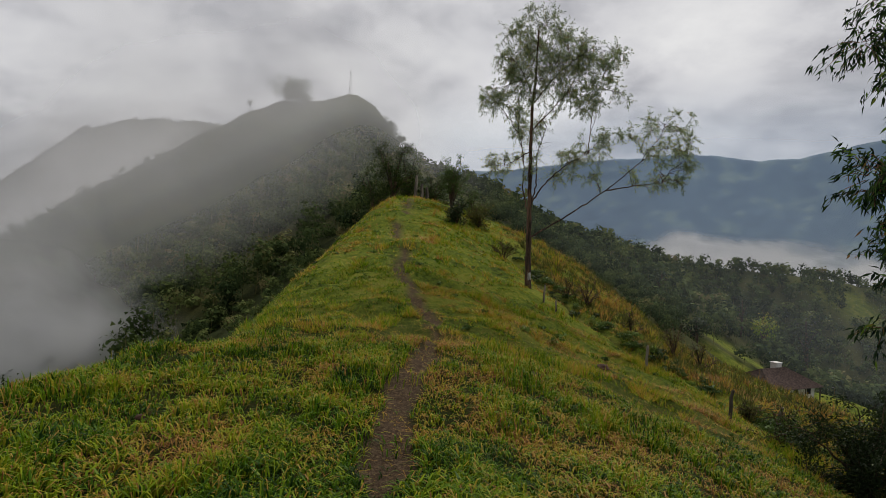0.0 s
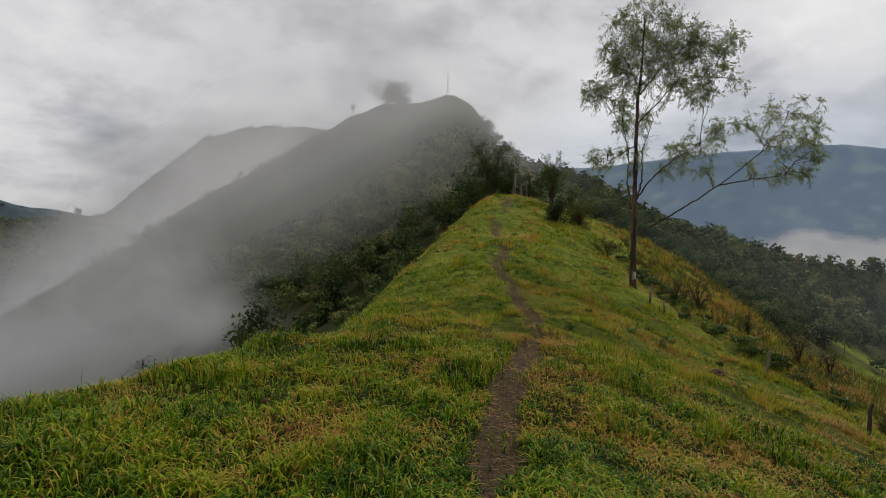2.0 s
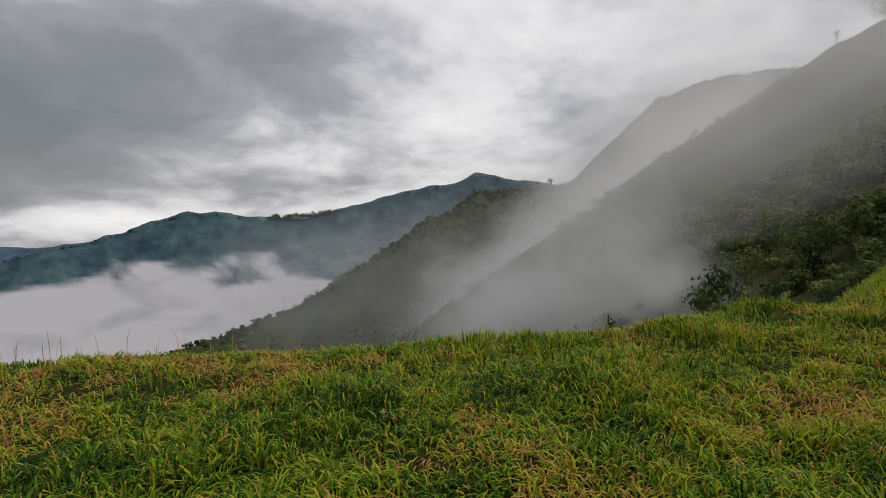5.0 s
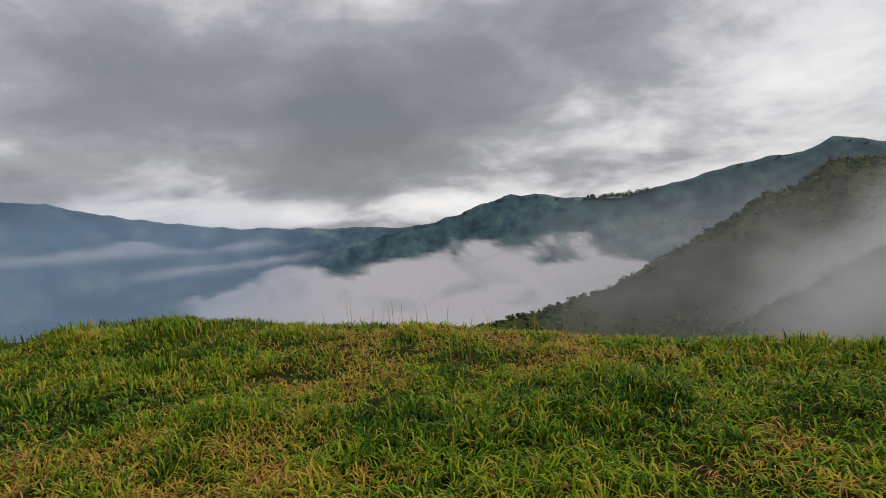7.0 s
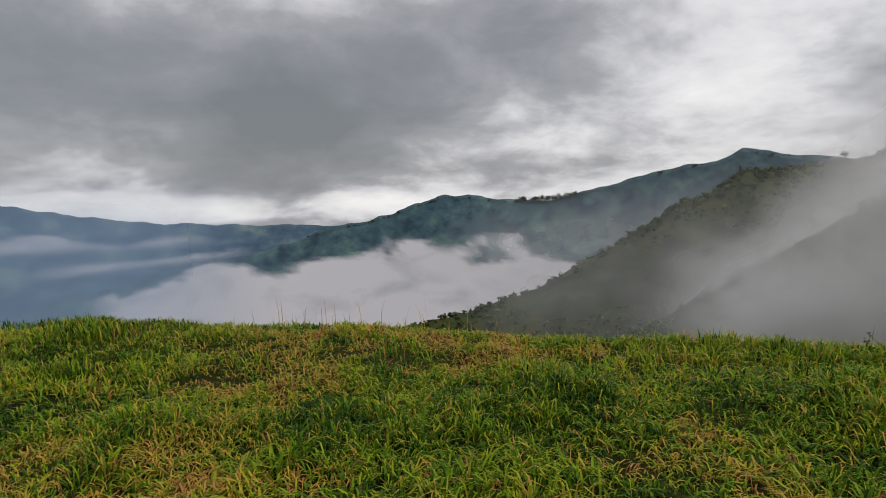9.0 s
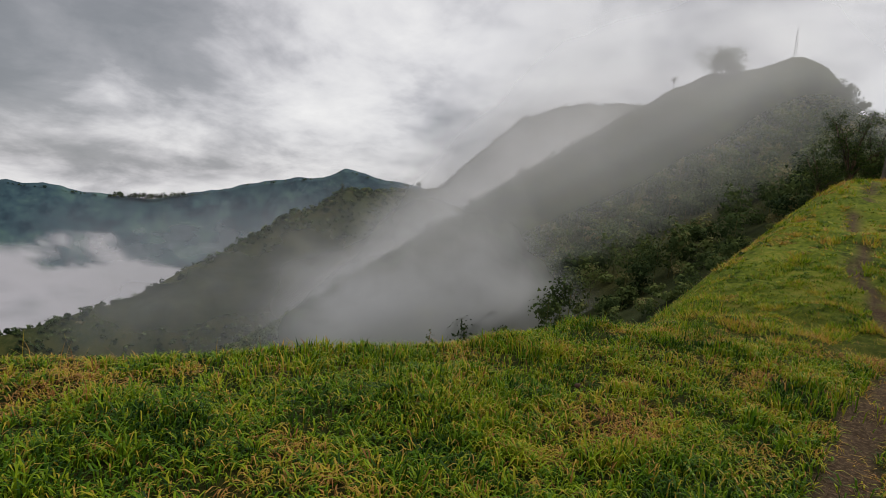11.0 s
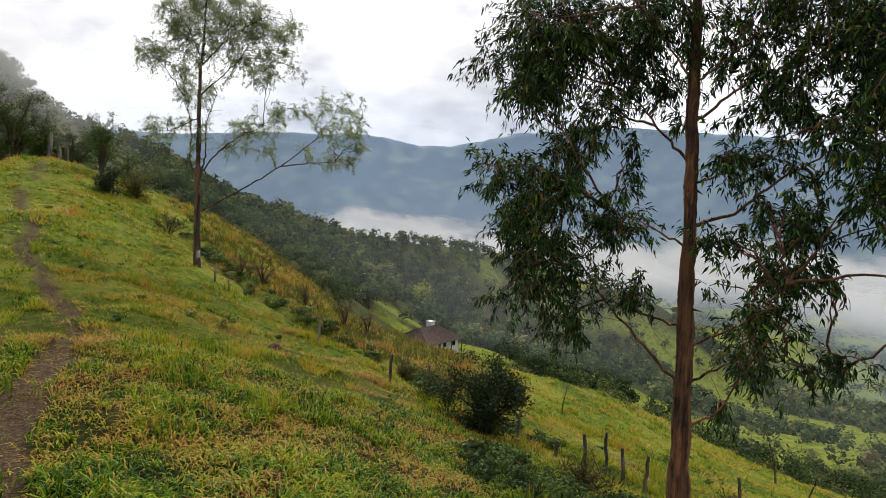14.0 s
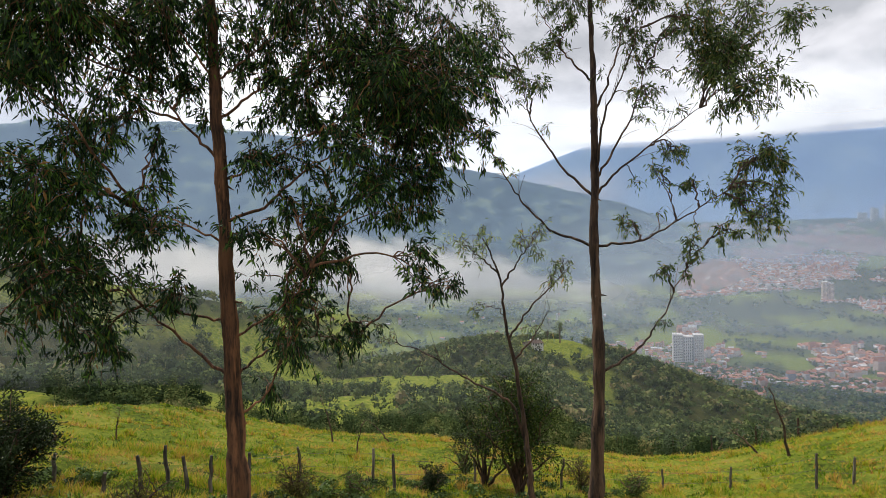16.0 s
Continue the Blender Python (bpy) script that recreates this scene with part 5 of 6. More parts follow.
lone_tree("tree", "green leafy tree on the misty slope", 31.5, 46, 6.5, 4.2, 91, WOODS, lift=0.2, per=900)
lone_tree("tree", "dark leafy tree on the misty slope", 35.0, 50, 5.0, 3.8, 92, WOODS, lift=0.2, per=700)
for k, (az, d, top, wide) in enumerate([(-103.4, 54, -15.8, 6.0), (-106.6, 56, -14.4, 6.5), (-109.4, 57, -13.7, 7.0), (-96.5, 58, -18.2, 5.5), (-99.8, 60, -17.4, 6.0)]):
    gz = float(height(-d * math.sin(radians(az)), d * math.cos(radians(az))))
    tall = min(max(EYE + d * math.tan(radians(top)) - gz, 3.5), 10.0)
    lone_tree("tree", "dense dark green tree below the fence", az, d, tall, wide, 110 + k, DARK_LEAF if k % 2 else WOODS, lift=0.05, per=1300)
# ---- fences ----
def plain(name, color, rough=0.8, grain=6.0, spread=0.25):
    m, b = material(name, rough)
    pos = node(m, "ShaderNodeNewGeometry")
    n = node(m, "ShaderNodeTexNoise", Vector=(pos, 0), Scale=grain, Detail=6.0, Roughness=0.65)
    lo, hi = tuple(c * (1 - spread) for c in color), tuple(min(1, c * (1 + spread)) for c in color)
    wire(m, ramp(m, n, [(0.3, lo), (0.7, hi)]), 0, b, "Base Color")
    return m


def post_at(place, tall, lean, seed, r=0.034):
    rng = np.random.default_rng(seed)
    top = np.array([math.cos(lean[0]) * lean[1], math.sin(lean[0]) * lean[1], tall])
    line = smooth_line([(0, 0, -0.25), top * 0.5, top], 7, rng, 0.008)
    v, f = tube(line, r * np.array([1.1, 1.08, 1, 1.02, 0.95, 0.95, 0.8]), 8)
    # a sawn, slightly slanting top
    v = np.vstack([v, line[-1] + [0.004, 0, 0.012]])
    k = len(v) - 1
    b = len(v) - 9
    me_faces = [tuple(int(i) for i in q) for q in f] + [(b + i, b + (i + 1) % 8, k) for i in range(8)]
    me = bpy.data.meshes.new("fence_post")
    me.from_pydata([tuple(q) for q in v], [], me_faces)
    me.materials.append(POST_WOOD)
    ob = new("fence_post", me)
    ob.location = place
    return tagged(ob, "weathered wooden fence post in the grass", "fence post", "pasture fence posts")


WIRE = plain("rusty_wire", (0.10, 0.085, 0.075), 0.6)
ROW = [(-10.3, -6.0, 0.8), (-11.6, -6.9, 0.55), (-20.1, -11.6, 0.8), (-27.2, -15.0, 0.8), (-30.7, -16.0, 0.85), (-40.3, -19.3, 0.75), (-43.9, -20.9, 0.55), (-47.1, -21.6, 0.9), (-48.9, -21.2, 0.95), (-50.6, -21.9, 0.85), (-52.4, -22.4, 0.9), (-55.8, -23.0, 1.05), (-60.5, -22.6, 1.1), (-67.4, -23.7, 1.15), (-69.6, -24.5, 1.2), (-77.5, -24.0, 1.0), (-86.0, -24.0, 1.1), (-95.5, -23.4, 0.9), (-101.1, -22.5, 0.9), (-107.6, -21.2, 1.25), (-110.2, -20.4, 1.0), (-114.5, -18.0, 0.8)]
tops = []
for k, (az, el, tall) in enumerate(ROW):
    place = on_ground(az, el)
    rng = random.Random(100 + k)
    lean = (rng.uniform(0, 6.28), rng.uniform(0.0, 0.16))
    tall *= 0.72
    post_at(place, tall, lean, 200 + k)
    tops.append(place + Vector((math.cos(lean[0]) * lean[1], math.sin(lean[0]) * lean[1], tall)))
for k in range(11, len(tops) - 1):
    for j, share in enumerate((0.12, 0.42)):
        w = Wood()
        a, b = tops[k] - Vector((0, 0, share)), tops[k + 1] - Vector((0, 0, share))
        w.add([tuple(a.lerp(b, q) - Vector((0, 0, 0.10 * q * (1 - q)))) for q in np.linspace(0, 1, 9)], [0.004] * 9, 4)
        tagged(w.part("fence_wire", WIRE, None), "thin slack wire strung between the fence posts", "wire", "pasture fence wires")
# the gate posts at the end of the path
for k, (az, d, tall) in enumerate([(2.9, 33.0, 1.25), (2.2, 33.2, 0.85), (1.7, 33.4, 0.75)]):
    gx_, gy_ = -d * math.sin(radians(az)), d * math.cos(radians(az))
    ob = post_at(Vector((gx_, gy_, float(height(gx_, gy_)))), tall, (k * 2.0, 0.05), 300 + k, 0.09)
    tagged(ob, "thick pale wooden gate post where the path ends", "gate post", "gate posts")
# lone dead saplings past the fence
for k, (az, el, tall) in enumerate([(-63.2, -19.8, 2.4), (-65.6, -21.0, 1.9), (-68.7, -20.3, 2.6), (-103.3, -19.4, 2.6), (-105.7, -19.2, 3.4), (-44.5, -17.0, 1.0)]):
    p = on_ground(az, el)
    shrub("bare_sapling", "bare leafless sapling with thin upright twigs", p.x, p.y, 0.4 * tall, tall, 40, 0.06, EUCALYPT_PALE, BARK_GREY, 400 + k, 1, "sapling", 0.03, 1)
# a pale cut mark on the ridge tree, and dung-brown clods in the grass
CLOD = plain("brown_clod", (0.05, 0.02, 0.01), 0.95, 20)
for k, (az, el, r) in enumerate([(-16.2, -11.9, 0.14), (-9.5, -13.2, 0.1), (27.0, -16.8, 0.05), (72.0, -22.0, 0.06)]):
    p = on_ground(az, el)
    bm = bmesh.new()
    bmesh.ops.create_icosphere(bm, subdivisions=3, radius=r)
    for v in bm.verts:
        v.co *= 1 + 0.35 * noise.noise(v.co * 9 + Vector((k, 0, 0)))
        v.co.z = max(v.co.z * 0.55, -0.02)
    me = bpy.data.meshes.new("earth_clod")
    bm.to_mesh(me)
    bm.free()
    me.materials.append(CLOD)
    ob = new("earth_clod", me)
    ob.location = p + Vector((0, 0, 0.02))
    tagged(ob, "dark brown clod of bare earth in the grass", "clod", "earth clods")


# ---- part helper for built things ----
def part(name, bm, mat, parent, label=""):
    me = bpy.data.meshes.new(name)
    bm.to_mesh(me)
    bm.free()
    me.materials.append(mat)
    ob = new(name, me)
    ob.parent = parent
    if label:
        ob["label"] = label
    return ob


def box(x0, y0, z0, x1, y1, z1, bevel=0.0):
    bm = bmesh.new()
    bmesh.ops.create_cube(bm, size=1.0)
    for v in bm.verts:
        v.co = Vector(((x0, x1)[v.co.x > 0], (y0, y1)[v.co.y > 0], (z0, z1)[v.co.z > 0]))
    if bevel:
        bmesh.ops.bevel(bm, geom=bm.edges[:], offset=bevel, segments=1, affect="EDGES")
    return bm


WHITE_WALL = plain("whitewashed_wall", (0.66, 0.64, 0.60), 0.9, 1.5, 0.12)
CLAY_TILE = plain("old_clay_tiles", (0.15, 0.105, 0.088), 0.9, 3.5, 0.8)
DARK_WOOD = plain("dark_door_wood", (0.05, 0.032, 0.022), 0.7)
GLASS_DARK, _b = material("dark_window_glass", 0.08)
_b.inputs["Base Color"].default_value = (0.02, 0.025, 0.03, 1)


def farmhouse(az, d, el, turn, label):
    """A low house with a hipped clay-tile roof, a white chimney block and a veranda."""
    hx, hy = -d * math.sin(radians(az)), d * math.cos(radians(az))
    thing = new("farmhouse")
    thing.matrix_world = pose(hx, hy, EYE + d * math.tan(radians(el)), 0, 0, az + turn)
    w, l, h = 3.4, 4.7, 2.4
    # plinth down to the slope, walls with their openings let in
    part("plinth", box(-l - 0.1, -w - 0.1, -4.0, l + 0.1, w + 0.1, 0.0), WHITE_WALL, thing)
    part("wall", box(-l, -w, 0.0, l, -w + 0.2, h), WHITE_WALL, thing)
    part("wall", box(-l, w - 0.2, 0.0, l, w, h), WHITE_WALL, thing)
    part("wall", box(-l, -w + 0.2, 0.0, -l + 0.2, w - 0.2, h), WHITE_WALL, thing)
    part("wall", box(l - 0.2, -w + 0.2, 0.0, l, w - 0.2, h), WHITE_WALL, thing)
    for x in (-3.2, 0.6, 3.4):
        win = part("window", box(x - 0.45, -w - 0.03, 0.95, x + 0.45, -w - 0.003, 1.95, 0.005), DARK_WOOD, thing)
        part("pane", box(x - 0.36, -w - 0.05, 1.03, x + 0.36, -w - 0.033, 1.87), GLASS_DARK, win)
    part("door", box(-1.5, -w - 0.04, 0.0, -0.6, -w - 0.003, 2.0, 0.005), DARK_WOOD, thing)
    # hipped roof: each slope is a bed of barrel tiles in rows
    o, rise, ridge = 0.9, 2.0, 2.6
    A = [(-l - o, -w - o, h - 0.25), (l + o, -w - o, h - 0.25), (l + o, w + o, h - 0.25), (-l - o, w + o, h - 0.25)]
    R = [(-ridge, 0, h + rise), (ridge, 0, h + rise)]
    for quad in ((A[0], A[1], R[1], R[0]), (A[2], A[3], R[0], R[1]), (A[1], A[2], R[1], R[1]), (A[3], A[0], R[0], R[0])):
        q = [Vector(c) for c in quad]
        across = (q[1] - q[0]).length
        nrm = (q[1] - q[0]).cross(q[2] - q[0]).normalized()
        cols, rows = int(across / 0.14) * 2, 17
        u, v = np.linspace(0, 1, cols + 1), np.linspace(0, 1, rows * 2)
        P = np.array([[list((q[0].lerp(q[1], a)).lerp(q[3].lerp(q[2], a), b)) for a in u] for b in v])
        wave = 0.045 * np.cos(np.arange(cols + 1) * np.pi)[None, :] + 0.035 * (np.arange(rows * 2) % 2)[:, None] * -1 + np.random.default_rng(5).normal(0, 0.012, (rows * 2, cols + 1))
        P = P + wave[..., None] * np.array(nrm)
        mesh_object("roof_slope", P.reshape(-1, 3), grid_faces(rows * 2, cols + 1), CLAY_TILE, thing, False)
    part("soffit", box(-l - o + 0.1, -w - o + 0.1, h - 0.32, l + o - 0.1, w + o - 0.1, h - 0.29), DARK_WOOD, thing)
    ch = part("chimney", box(0.9, 0.2, h + 1.2, 2.1, 1.3, h + 2.6, 0.03), WHITE_WALL, thing)
    part("cap", box(0.8, 0.1, h + 2.6, 2.2, 1.4, h + 2.7, 0.02), WHITE_WALL, ch)
    part("parapet", box(2.3, 1.4, h + 0.6, 4.4, 1.7, h + 1.4, 0.02), WHITE_WALL, thing)
    for x in (-5.0, -1.8, 1.8, 5.0):
        part("veranda_post", box(x - 0.07, -w - o + 0.15, -0.4, x + 0.07, -w - o + 0.29, h - 0.32, 0.01), DARK_WOOD, thing)
    return tagged(thing, label, "house")


farmhouse(-30.7, 103.0, -12.35, 52, "white farmhouse under a weathered hipped clay-tile roof")
farmhouse(-83.6, 470.0, -11.6, 10, "white farmhouse with a red roof on the far knoll")
farmhouse(-82.9, 474.0, -11.7, 30, "white farmhouse with a red roof on the far knoll")


def mast():
    """A lattice mast on the summit."""
    az, d = 9.8, 224.0
    x, y = -d * math.sin(radians(az)), d * math.cos(radians(az))
    thing = new("radio_mast")
    thing.location = (x, y, float(height(x, y)))
    steel = plain("grey_mast_steel", (0.25, 0.25, 0.26), 0.5)
    feet = [(0.5 * math.cos(a), 0.5 * math.sin(a)) for a in (0.3, 2.4, 4.5)]
    for fx, fy in feet:
        w = Wood()
        w.add([(fx, fy, -0.5), (fx * 0.5, fy * 0.5, 8.4)], [0.04, 0.035], 5)
        w.part("leg", steel, thing)
    w = Wood()
    for k in range(11):
        z = k * 0.75
        s = 1 - 0.5 * z / 8.4
        for i in range(3):
            a, b = feet[i], feet[(i + 1) % 3]
            w.add([(a[0] * s, a[1] * s, z), (b[0] * s, b[1] * s, z + 0.75)], [0.02, 0.02], 4)
    tagged(w.part("lattice", steel, thing), kind="stuff")
    w = Wood()
    w.add([(0, 0, 8.2), (0, 0, 9.2)], [0.05, 0.03], 5)
    w.part("antenna", steel, thing)
    return tagged(thing, "slim grey lattice radio mast on the summit", "mast")


mast()

# ---- the town in the valley ----
ROOF_ORANGE = make_leaf("town_roofs_and_walls", [(0.0, (0.30, 0.13, 0.08)), (0.35, (0.42, 0.20, 0.13)), (0.55, (0.45, 0.40, 0.36)), (0.8, (0.62, 0.60, 0.58)), (1.0, (0.20, 0.22, 0.25))], 0.9, 0.02)


def town(label, az0, az1, d0, d1, count, size, seed, keep):
    rng = np.random.default_rng(seed)
    x, y = sow(d0, d1, az0, az1, count / ((d1 * d1 - d0 * d0) * radians(abs(az1 - az0)) / 2), rng)
    ok = fbm(x, y, 260, 3, seed) > keep
    x, y = x[ok], y[ok]
    n = len(x)
    z = height(x, y)
    turn = np.where(rng.random(n) < 0.5, 0.3, 1.1) + 0.5 * fbm(x, y, 400, 2, 4)
    hw, hl = size * rng.uniform(0.35, 0.8, n), size * rng.uniform(0.5, 1.3, n)
    hh = size * rng.uniform(0.5, 1.1, n) * np.where(rng.random(n) < 0.06, 2.6, 1.0)
    # walls and a gabled roof: ten corners
    lx = np.array([-1, 1, 1, -1, -1, 1, 1, -1, 0, 0])
    ly = np.array([-1, -1, 1, 1, -1, -1, 1, 1, -1, 1])
    lz = np.array([-1.5, -1.5, -1.5, -1.5, 1, 1, 1, 1, 1.35, 1.35])
    px, py = lx[None] * hw[:, None], ly[None] * hl[:, None]
    c, s = np.cos(turn)[:, None], np.sin(turn)[:, None]
    v = np.stack([x[:, None] + px * c - py * s, y[:, None] + px * s + py * c, z[:, None] + lz[None] * hh[:, None]], -1)
    v = np.concatenate([v, v[:, 4:8]], 1)  # eaves again, for the roof's own colour
    f = np.array([[0, 1, 5, 4], [1, 2, 6, 5], [2, 3, 7, 6], [3, 0, 4, 7], [10, 11, 8, 8], [11, 12, 9, 8], [12, 13, 9, 9], [13, 10, 8, 9]])
    tri = np.concatenate([f[:, [0, 1, 2]], f[:, [0, 2, 3]]])
    tri = tri[(tri[:, 0] != tri[:, 1]) & (tri[:, 1] != tri[:, 2]) & (tri[:, 0] != tri[:, 2])]
    faces = (np.arange(n)[:, None, None] * 14 + tri[None]).reshape(-1, 3)
    wall = np.clip(rng.normal(0.6, 0.15, n), 0, 1)
    roof = np.where(rng.random(n) < 0.8, rng.uniform(0.05, 0.4, n), rng.uniform(0.6, 1.0, n))
    tone = np.concatenate([np.repeat(wall[:, None], 8, 1), np.repeat(roof[:, None], 6, 1)], 1)
    ob = mesh_object("town_houses", v.reshape(-1, 3), faces, ROOF_ORANGE, None, False, {"tone": tone.ravel()})
    return tagged(ob, label, "houses", kind="stuff")


town("crowded red-roofed town on the valley floor", -128, -97, 1150, 3300, 16000, 7.5, 91, -0.06)
town("rows of orange-roofed houses beside the towers", -104, -90, 760, 1250, 600, 5.0, 92, -0.05)
town("orange-roofed quarter at the near edge of the town", -120, -100, 930, 1250, 800, 5.5, 96, -0.15)
town("scattered roofs far along the valley", -128, -98, 3000, 4000, 1500, 9, 93, 0.1)
town("scattered farmhouses among far fields", -92, -60, 450, 1700, 60, 5, 94, -0.2)
town("scattered houses on the dark western slopes", 75, 125, 1500, 1900, 60, 10, 95, 0.1)
CONCRETE = plain("pale_tower_concrete", (0.55, 0.52, 0.49), 0.9, 0.05, 0.08)
TAN_WALL = plain("tan_tower_walls", (0.55, 0.42, 0.31), 0.9, 0.05, 0.08)


def tower_block(az, d, width, deep, tall, floors, bays, turn, label, wall=None):
    """A block of flats: slabs with recessed rows of windows."""
    x, y = -d * math.sin(radians(az)), d * math.cos(radians(az))
    thing = new("tower_block")
    thing.matrix_world = pose(x, y, float(height(x, y)) - 3, 0, 0, turn)
    n = max(1, round(width / 16))
    step = width / n
    for k in range(n):
        x0 = -width / 2 + k * step
        up = tall * (0.94 if k % 2 else 1.0)
        slab = part("slab", box(x0 + 0.6, -deep / 2 + (1.2 if k % 2 else 0), 0, x0 + step - 0.6, deep / 2, up), wall or CONCRETE, thing)
        w = bmesh.new()
        for i in range(floors):
            for j in range(bays):
                cx = x0 + 0.6 + (j + 0.5) * (step - 1.2) / bays
                cz = 3 + (i + 0.5) * (up - 4) / floors
                hw_, hh_ = (step - 1.2) / bays * 0.22, (up - 4) / floors * 0.25
                y0 = -deep / 2 + (1.2 if k % 2 else 0) - 0.05
                vs = [w.verts.new(c) for c in ((cx - hw_, y0, cz - hh_), (cx + hw_, y0, cz - hh_), (cx + hw_, y0, cz + hh_), (cx - hw_, y0, cz + hh_))]
                w.faces.new(vs)
        tagged(part("window", w, GLASS_DARK, slab), kind="stuff")
        part("parapet", box(x0 + 0.4, -deep / 2 - 0.2, up, x0 + step - 0.4, deep / 2 + 0.2, up + 1.2), CONCRETE, slab)
    return tagged(thing, label, "tower block")


tower_block(-97.7, 1120, 53, 18, 54, 17, 5, -97.6 + 8, "pale grey block of flats with rows of windows")
tower_block(-108.6, 2000, 30, 20, 62, 16, 4, -100, "tall tan tower block in the town", TAN_WALL)
for k, (az, d, wd, tl) in enumerate([(-110.9, 4000, 45, 62), (-111.7, 4050, 36, 84), (-112.6, 4000, 42, 98), (-113.3, 4020, 38, 88), (-114.1, 4000, 36, 70)]):
    tower_block(az, d, wd, 30, tl, 20, 3, az + 10, "distant pale high-rise tower in the haze")
# ---- mist and low cloud ----
def make_mist(name, color, scale, soft_, pass_=0.5):
    m = bpy.data.materials.new(name)
    m.use_nodes = True
    m.node_tree.nodes.clear()
    t = node(m, "ShaderNodeAttribute")
    t.attribute_name = "veil"
    pos = node(m, "ShaderNodeNewGeometry")
    st = node(m, "ShaderNodeMapping", Vector=(pos, 0), Scale=(scale, scale, scale * 1.5))
    n = node(m, "ShaderNodeTexNoise", Vector=st, Scale=1.0, Detail=5.0, Roughness=0.5, Distortion=0.4)
    lump = maths(m, "MULTIPLY", maths(m, "SUBTRACT", (n, 0), 0.5), soft_)
    a = maths(m, "MULTIPLY", (t, 2), maths(m, "ADD", 1.0, lump), True)
    d1 = node(m, "ShaderNodeBsdfDiffuse", Color=(*color, 1))
    d2 = node(m, "ShaderNodeBsdfTranslucent", Color=(*color, 1))
    body = node(m, "ShaderNodeMixShader", i0=pass_, i1=d1, i2=d2)
    clear = node(m, "ShaderNodeBsdfTransparent")
    s = node(m, "ShaderNodeMixShader", i0=a, i1=clear, i2=body)
    node(m, "ShaderNodeOutputMaterial", Surface=s)
    return m


def sight(az0, az1, el0, el1, step=0.6):
    """How far the land lies from the hilltop, over a grid of directions; 230 m where there is only sky."""
    azs, els = np.arange(az0, az1 + step, step), np.arange(el0, el1 + step, step)
    A, E = np.meshgrid(np.radians(azs), np.radians(els))
    far = np.full(A.shape, 230.0)
    open_ = np.ones(A.shape, bool)
    for d in np.geomspace(24, 230, 64):
        h = height(-d * np.sin(A[open_]), d * np.cos(A[open_]))
        hit = np.zeros(A.shape, bool)
        hit[open_] = EYE + d * np.tan(E[open_]) <= h
        far[hit] = d
        open_ &= ~hit
    for _ in range(2):
        far[1:-1, 1:-1] = (far[1:-1, 1:-1] * 2 + far[:-2, 1:-1] + far[2:, 1:-1] + far[1:-1, :-2] + far[1:-1, 2:]) / 6
    return azs, els, far


def mist(label, az0, az1, d, low, high, strength, mat, seed, lumps=0.0, rag=1.0, side=6.0, foot=0.0, lean=0.0, thick=0.0):
    """A bank of mist: a curved veil across the valley, leaning back; low and high: degrees up at points of degrees left.
    With thick it veils farther land more, over that many metres."""
    azs = np.arange(az0, az1, 0.7)
    lo = np.interp(azs, [p[0] for p in low], [p[1] for p in low])[None]
    hi = np.interp(azs, [p[0] for p in high], [p[1] for p in high])[None]
    rows = 70 if thick else 40
    v = np.linspace(0, 1, rows)[:, None]
    deg = lo + (hi + lumps - lo) * v
    el = np.radians(deg)
    dist = d * (1 + lean * v) + 0 * el
    a = np.radians(azs)[None] + 0 * v
    x, y, z = -dist * np.sin(a), dist * np.cos(a), EYE + dist * np.tan(el)
    edge = (ease(az0, az0 + side, azs) * (1 - ease(az1 - side, az1, azs)))[None]
    top = hi + lumps * fbm(azs[None] + 0 * v, deg * 1.5, 6.0, 5, seed, 0.55)
    dens = strength * edge * ease(0, 1, (top - deg) / np.maximum(0.75 * rag * (hi - lo), 0.4)) * (foot + (1 - foot) * ease(0.0, 0.35, v))
    if thick:
        ga, ge, far = sight(az0, az1, float(lo.min()), float(deg.max()))
        i = np.clip((azs - ga[0]) / (ga[1] - ga[0]), 0, len(ga) - 1.001)[None] + 0 * deg
        j = np.clip((deg - ge[0]) / (ge[1] - ge[0]), 0, len(ge) - 1.001)
        i0, j0 = i.astype(int), j.astype(int)
        fi, fj = i - i0, j - j0
        reach = (far[j0, i0] * (1 - fi) + far[j0, i0 + 1] * fi) * (1 - fj) + (far[j0 + 1, i0] * (1 - fi) + far[j0 + 1, i0 + 1] * fi) * fj
        dens = dens * (1 - np.exp(-np.maximum(reach - d, 0) / thick))
    ob = mesh_object("mist_bank", np.stack([x, y, z], -1).reshape(-1, 3), grid_faces(rows, len(azs)), mat, None, True, {"veil": dens.ravel()})
    return tagged(ob, label, "mist", kind="stuff")


HAZE_NEAR = make_mist("blue_grey_mist", (0.76, 0.82, 0.88), 0.012, 1.4, 0.75)
MIST = make_mist("grey_mist", (0.97, 0.96, 0.98), 0.035, 1.3, 0.88)
MIST_SOFT = make_mist("soft_grey_mist", (0.86, 0.86, 0.87), 0.05, 0.8, 0.88)
MIST_PALE = make_mist("white_mist", (0.99, 0.97, 1.0), 0.012, 1.0, 0.8)
MIST_EAST = make_mist("bright_low_cloud", (0.9, 0.89, 0.92), 0.008, 1.6)
MIST_FAR = make_mist("low_cloud", (0.68, 0.67, 0.73), 0.009, 1.3)
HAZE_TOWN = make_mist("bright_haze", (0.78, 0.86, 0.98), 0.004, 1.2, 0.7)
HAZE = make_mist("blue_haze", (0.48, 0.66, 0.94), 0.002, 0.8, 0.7)
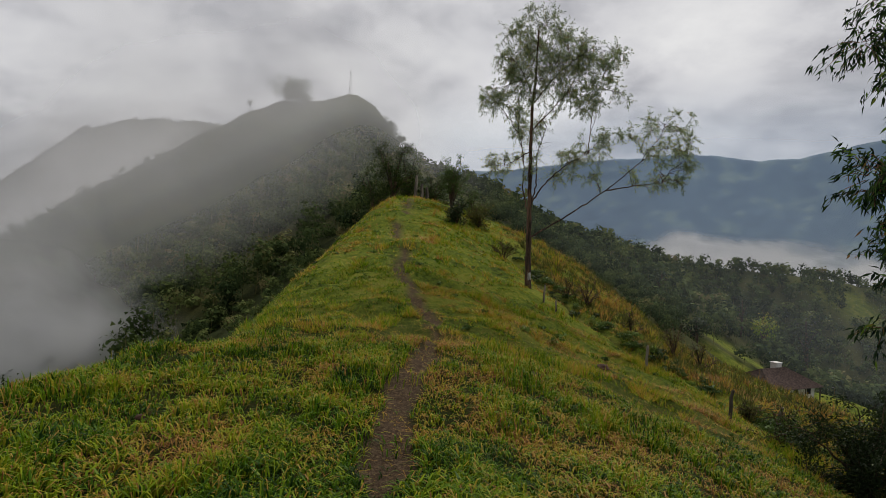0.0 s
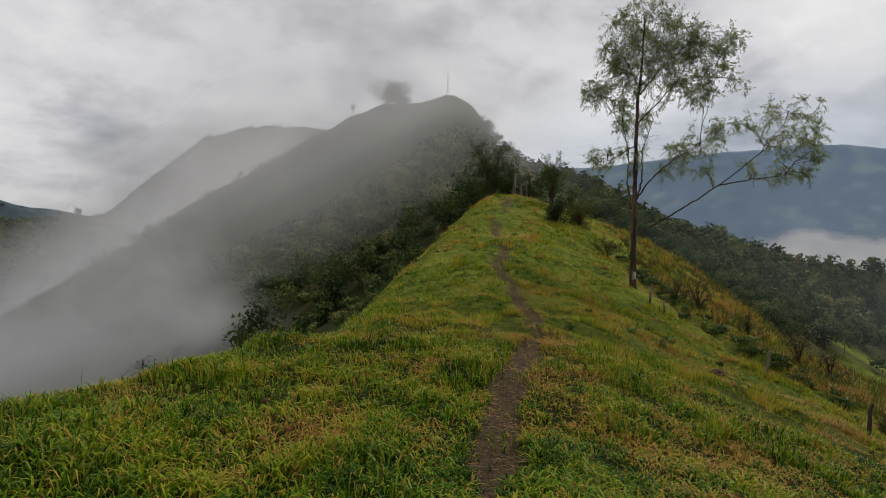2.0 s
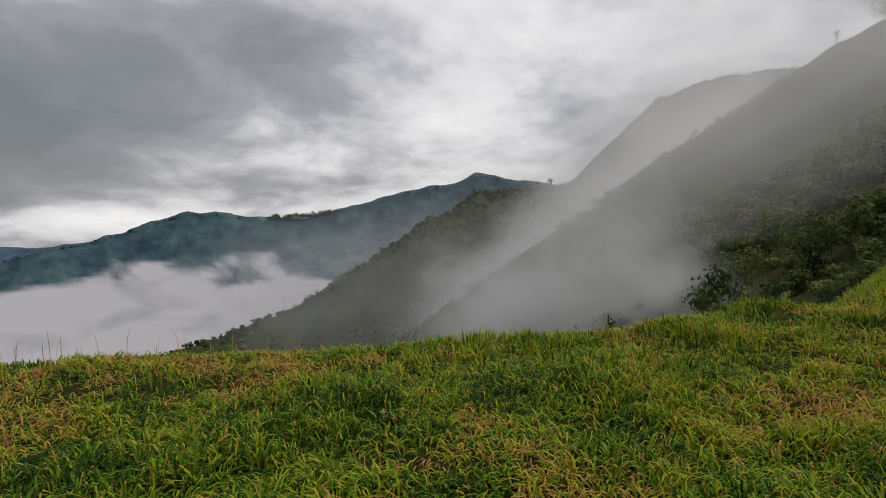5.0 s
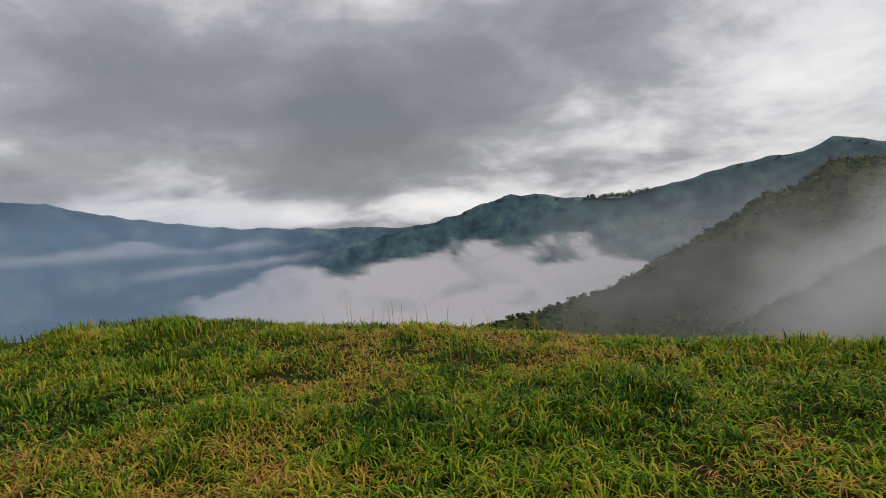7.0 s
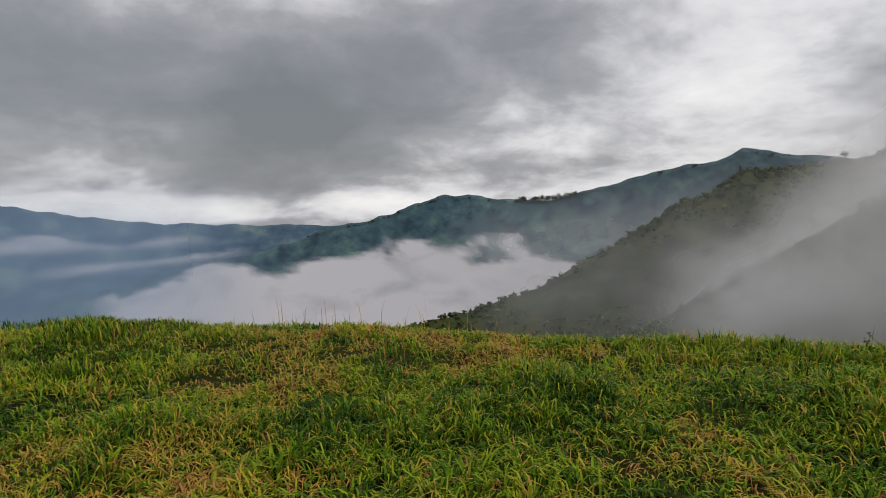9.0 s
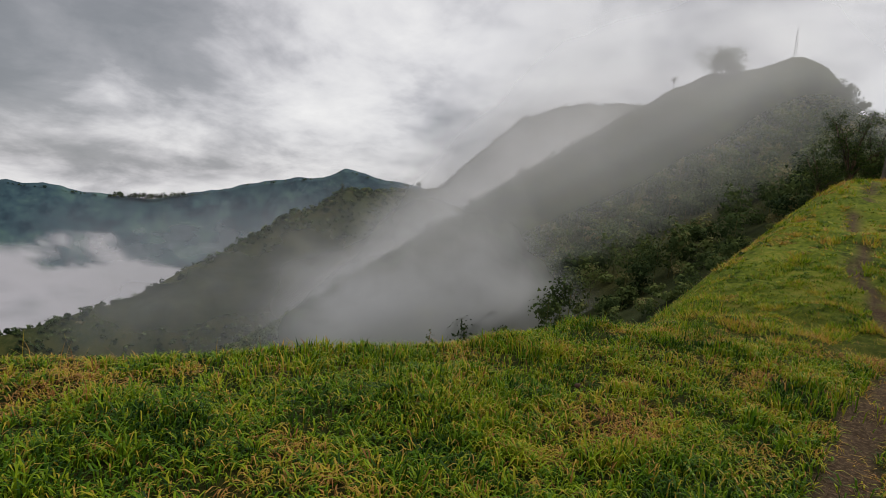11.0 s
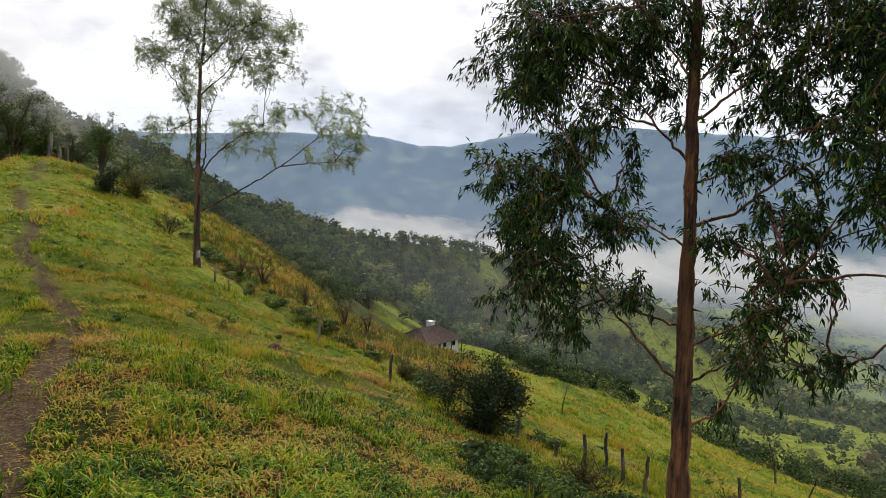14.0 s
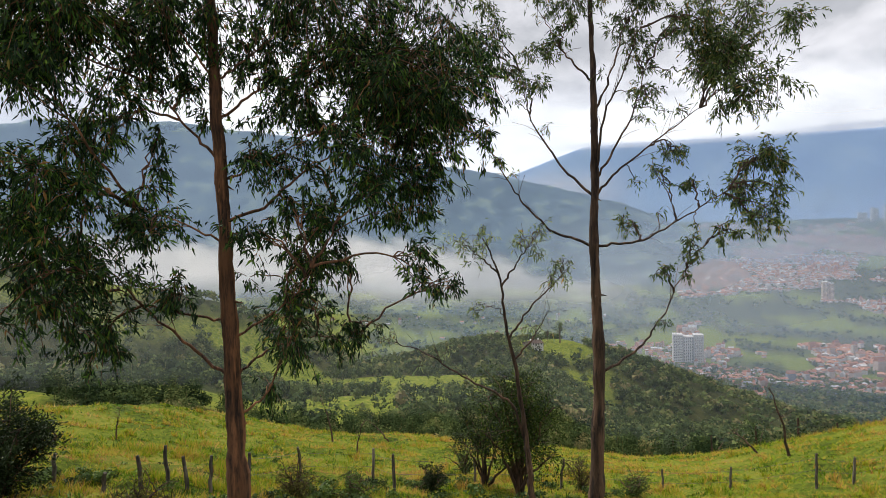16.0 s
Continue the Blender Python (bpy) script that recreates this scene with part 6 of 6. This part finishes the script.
mist("grey mist thickening up the wooded hill", -8, 68, 44, [(-8, 2), (4, -3), (10, -8), (20, -16), (68, -21)], [(-8, 22), (14, 32), (30, 28), (40, 14), (48, 0), (56, -8), (68, -14)], 0.9, MIST, 1, 2.0, 0.8, side=26, foot=0.35, thick=185)
mist("drifting grey mist before the lower flank of the hill", 22, 60, 39, [(22, -13), (40, -17), (60, -19)], [(22, -7), (30, 0), (36, 6), (43, 5), (47, 1), (51, -5), (60, -12)], 0.9, MIST_SOFT, 16, 4.0, 1.0, side=11, foot=0.4)
mist("thin mist over the green peak", 42, 78, 285, [(42, -14), (78, -18)], [(42, 7), (50, 5), (60, -1), (78, -8)], 0.36, MIST_SOFT, 18, 2.0, 0.8, side=10, foot=0.5)
mist("grey mist between the hill and its neighbour", 15, 62, 255, [(15, -4), (40, -14), (62, -17)], [(15, 17), (35, 14.5), (41, 8), (45, 3), (50, -2), (62, -10)], 0.92, MIST_PALE, 2, 3.5, 0.8, side=15)
mist("thin mist columns before the dark mountains", 44, 80, 700, [(44, -9), (80, -11)], [(44, 2), (60, 2), (80, -2)], 0.30, MIST, 3, side=8)
mist("white cloud bank filling the western valley", 50, 112, 1000, [(50, -16), (112, -16)], [(50, -5.9), (64, -7.9), (76, -7.0), (90, -6.8), (98, -6.8), (106, -9.0), (112, -11.5)], 1.0, MIST_FAR, 4, 4.6, 0.2, 5, foot=1.0, lean=0.5)
mist("pale cloud bank over the eastern woods", -80, -15, 760, [(-80, -8), (-50, -7), (-15, -3)], [(-80, -1), (-58, 1), (-45, 0.8), (-34, 1.2), (-24, 3.0), (-15, 1)], 0.85, MIST_EAST, 5, 3.2, 0.4, 8, lean=0.4)
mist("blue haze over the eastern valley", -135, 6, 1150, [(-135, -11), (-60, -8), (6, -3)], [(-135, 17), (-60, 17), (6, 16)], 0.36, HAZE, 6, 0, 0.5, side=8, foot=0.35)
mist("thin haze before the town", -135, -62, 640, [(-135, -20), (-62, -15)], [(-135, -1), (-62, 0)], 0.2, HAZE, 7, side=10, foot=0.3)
mist("thin blue-grey mist over the eastern woods", -132, -14, 112, [(-132, -24), (-75, -22), (-45, -18), (-14, -12)], [(-132, 6), (-75, 6), (-14, 14)], 0.10, HAZE_NEAR, 12, 0, 1.0, side=26, foot=0.6, thick=150)
mist("thin blue mist on the woods below the ridge", -62, 2, 58, [(-62, -15), (-30, -11), (2, 0)], [(-62, 4), (-30, 7), (2, 13)], 0.05, HAZE_NEAR, 13, 0, 1.0, side=20, foot=0.3, thick=60)
mist("cloud lying along the far eastern mountain", -94, -76, 3400, [(-94, 1.0), (-76, 2)], [(-94, 6.0), (-76, 6.5)], 0.8, MIST_FAR, 8, 1.0, 0.6, 5)
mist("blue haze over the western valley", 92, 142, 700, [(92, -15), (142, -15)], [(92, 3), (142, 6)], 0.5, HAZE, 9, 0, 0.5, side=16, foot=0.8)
mist("white cloud streak on the far western slopes", 99, 128, 3000, [(99, -5.6), (128, -4.6)], [(99, -3.9), (128, -3.2)], 0.8, MIST_FAR, 10, 1.4, 0.5, 6)
mist("thin white cloud lying on the western slopes", 96, 116, 2500, [(96, -6.6), (116, -7.4)], [(96, -5.2), (116, -5.6)], 0.75, MIST_FAR, 17, 0.9, 0.6, 5)
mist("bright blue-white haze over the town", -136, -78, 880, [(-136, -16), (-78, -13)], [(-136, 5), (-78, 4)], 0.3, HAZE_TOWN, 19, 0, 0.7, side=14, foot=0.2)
mist("white wisps rising from the valley fields", -96, -62, 620, [(-96, -9), (-62, -8.5)], [(-96, -4.2), (-78, -2.6), (-62, -2)], 0.6, MIST_EAST, 20, 3.0, 0.5, 9)
mist("thin bright cloud along the flat mountain top", -130, -84, 4600, [(-130, 7.1), (-84, 7.3)], [(-130, 8.1), (-84, 8.4)], 0.75, MIST_PALE, 21, 0.3, 0.7, 6)
mist("pale haze over the far side of the town", -136, -90, 2600, [(-136, -7), (-90, -7)], [(-136, 6), (-90, 6)], 0.32, HAZE, 14, 0, 0.5, side=10, foot=0.2)
mist("pale haze at the foot of the far mountain", -136, -84, 4700, [(-136, -4), (-84, -4)], [(-136, 6), (-84, 6)], 0.8, HAZE_TOWN, 15, 0, 1.0, side=10, foot=0.2)
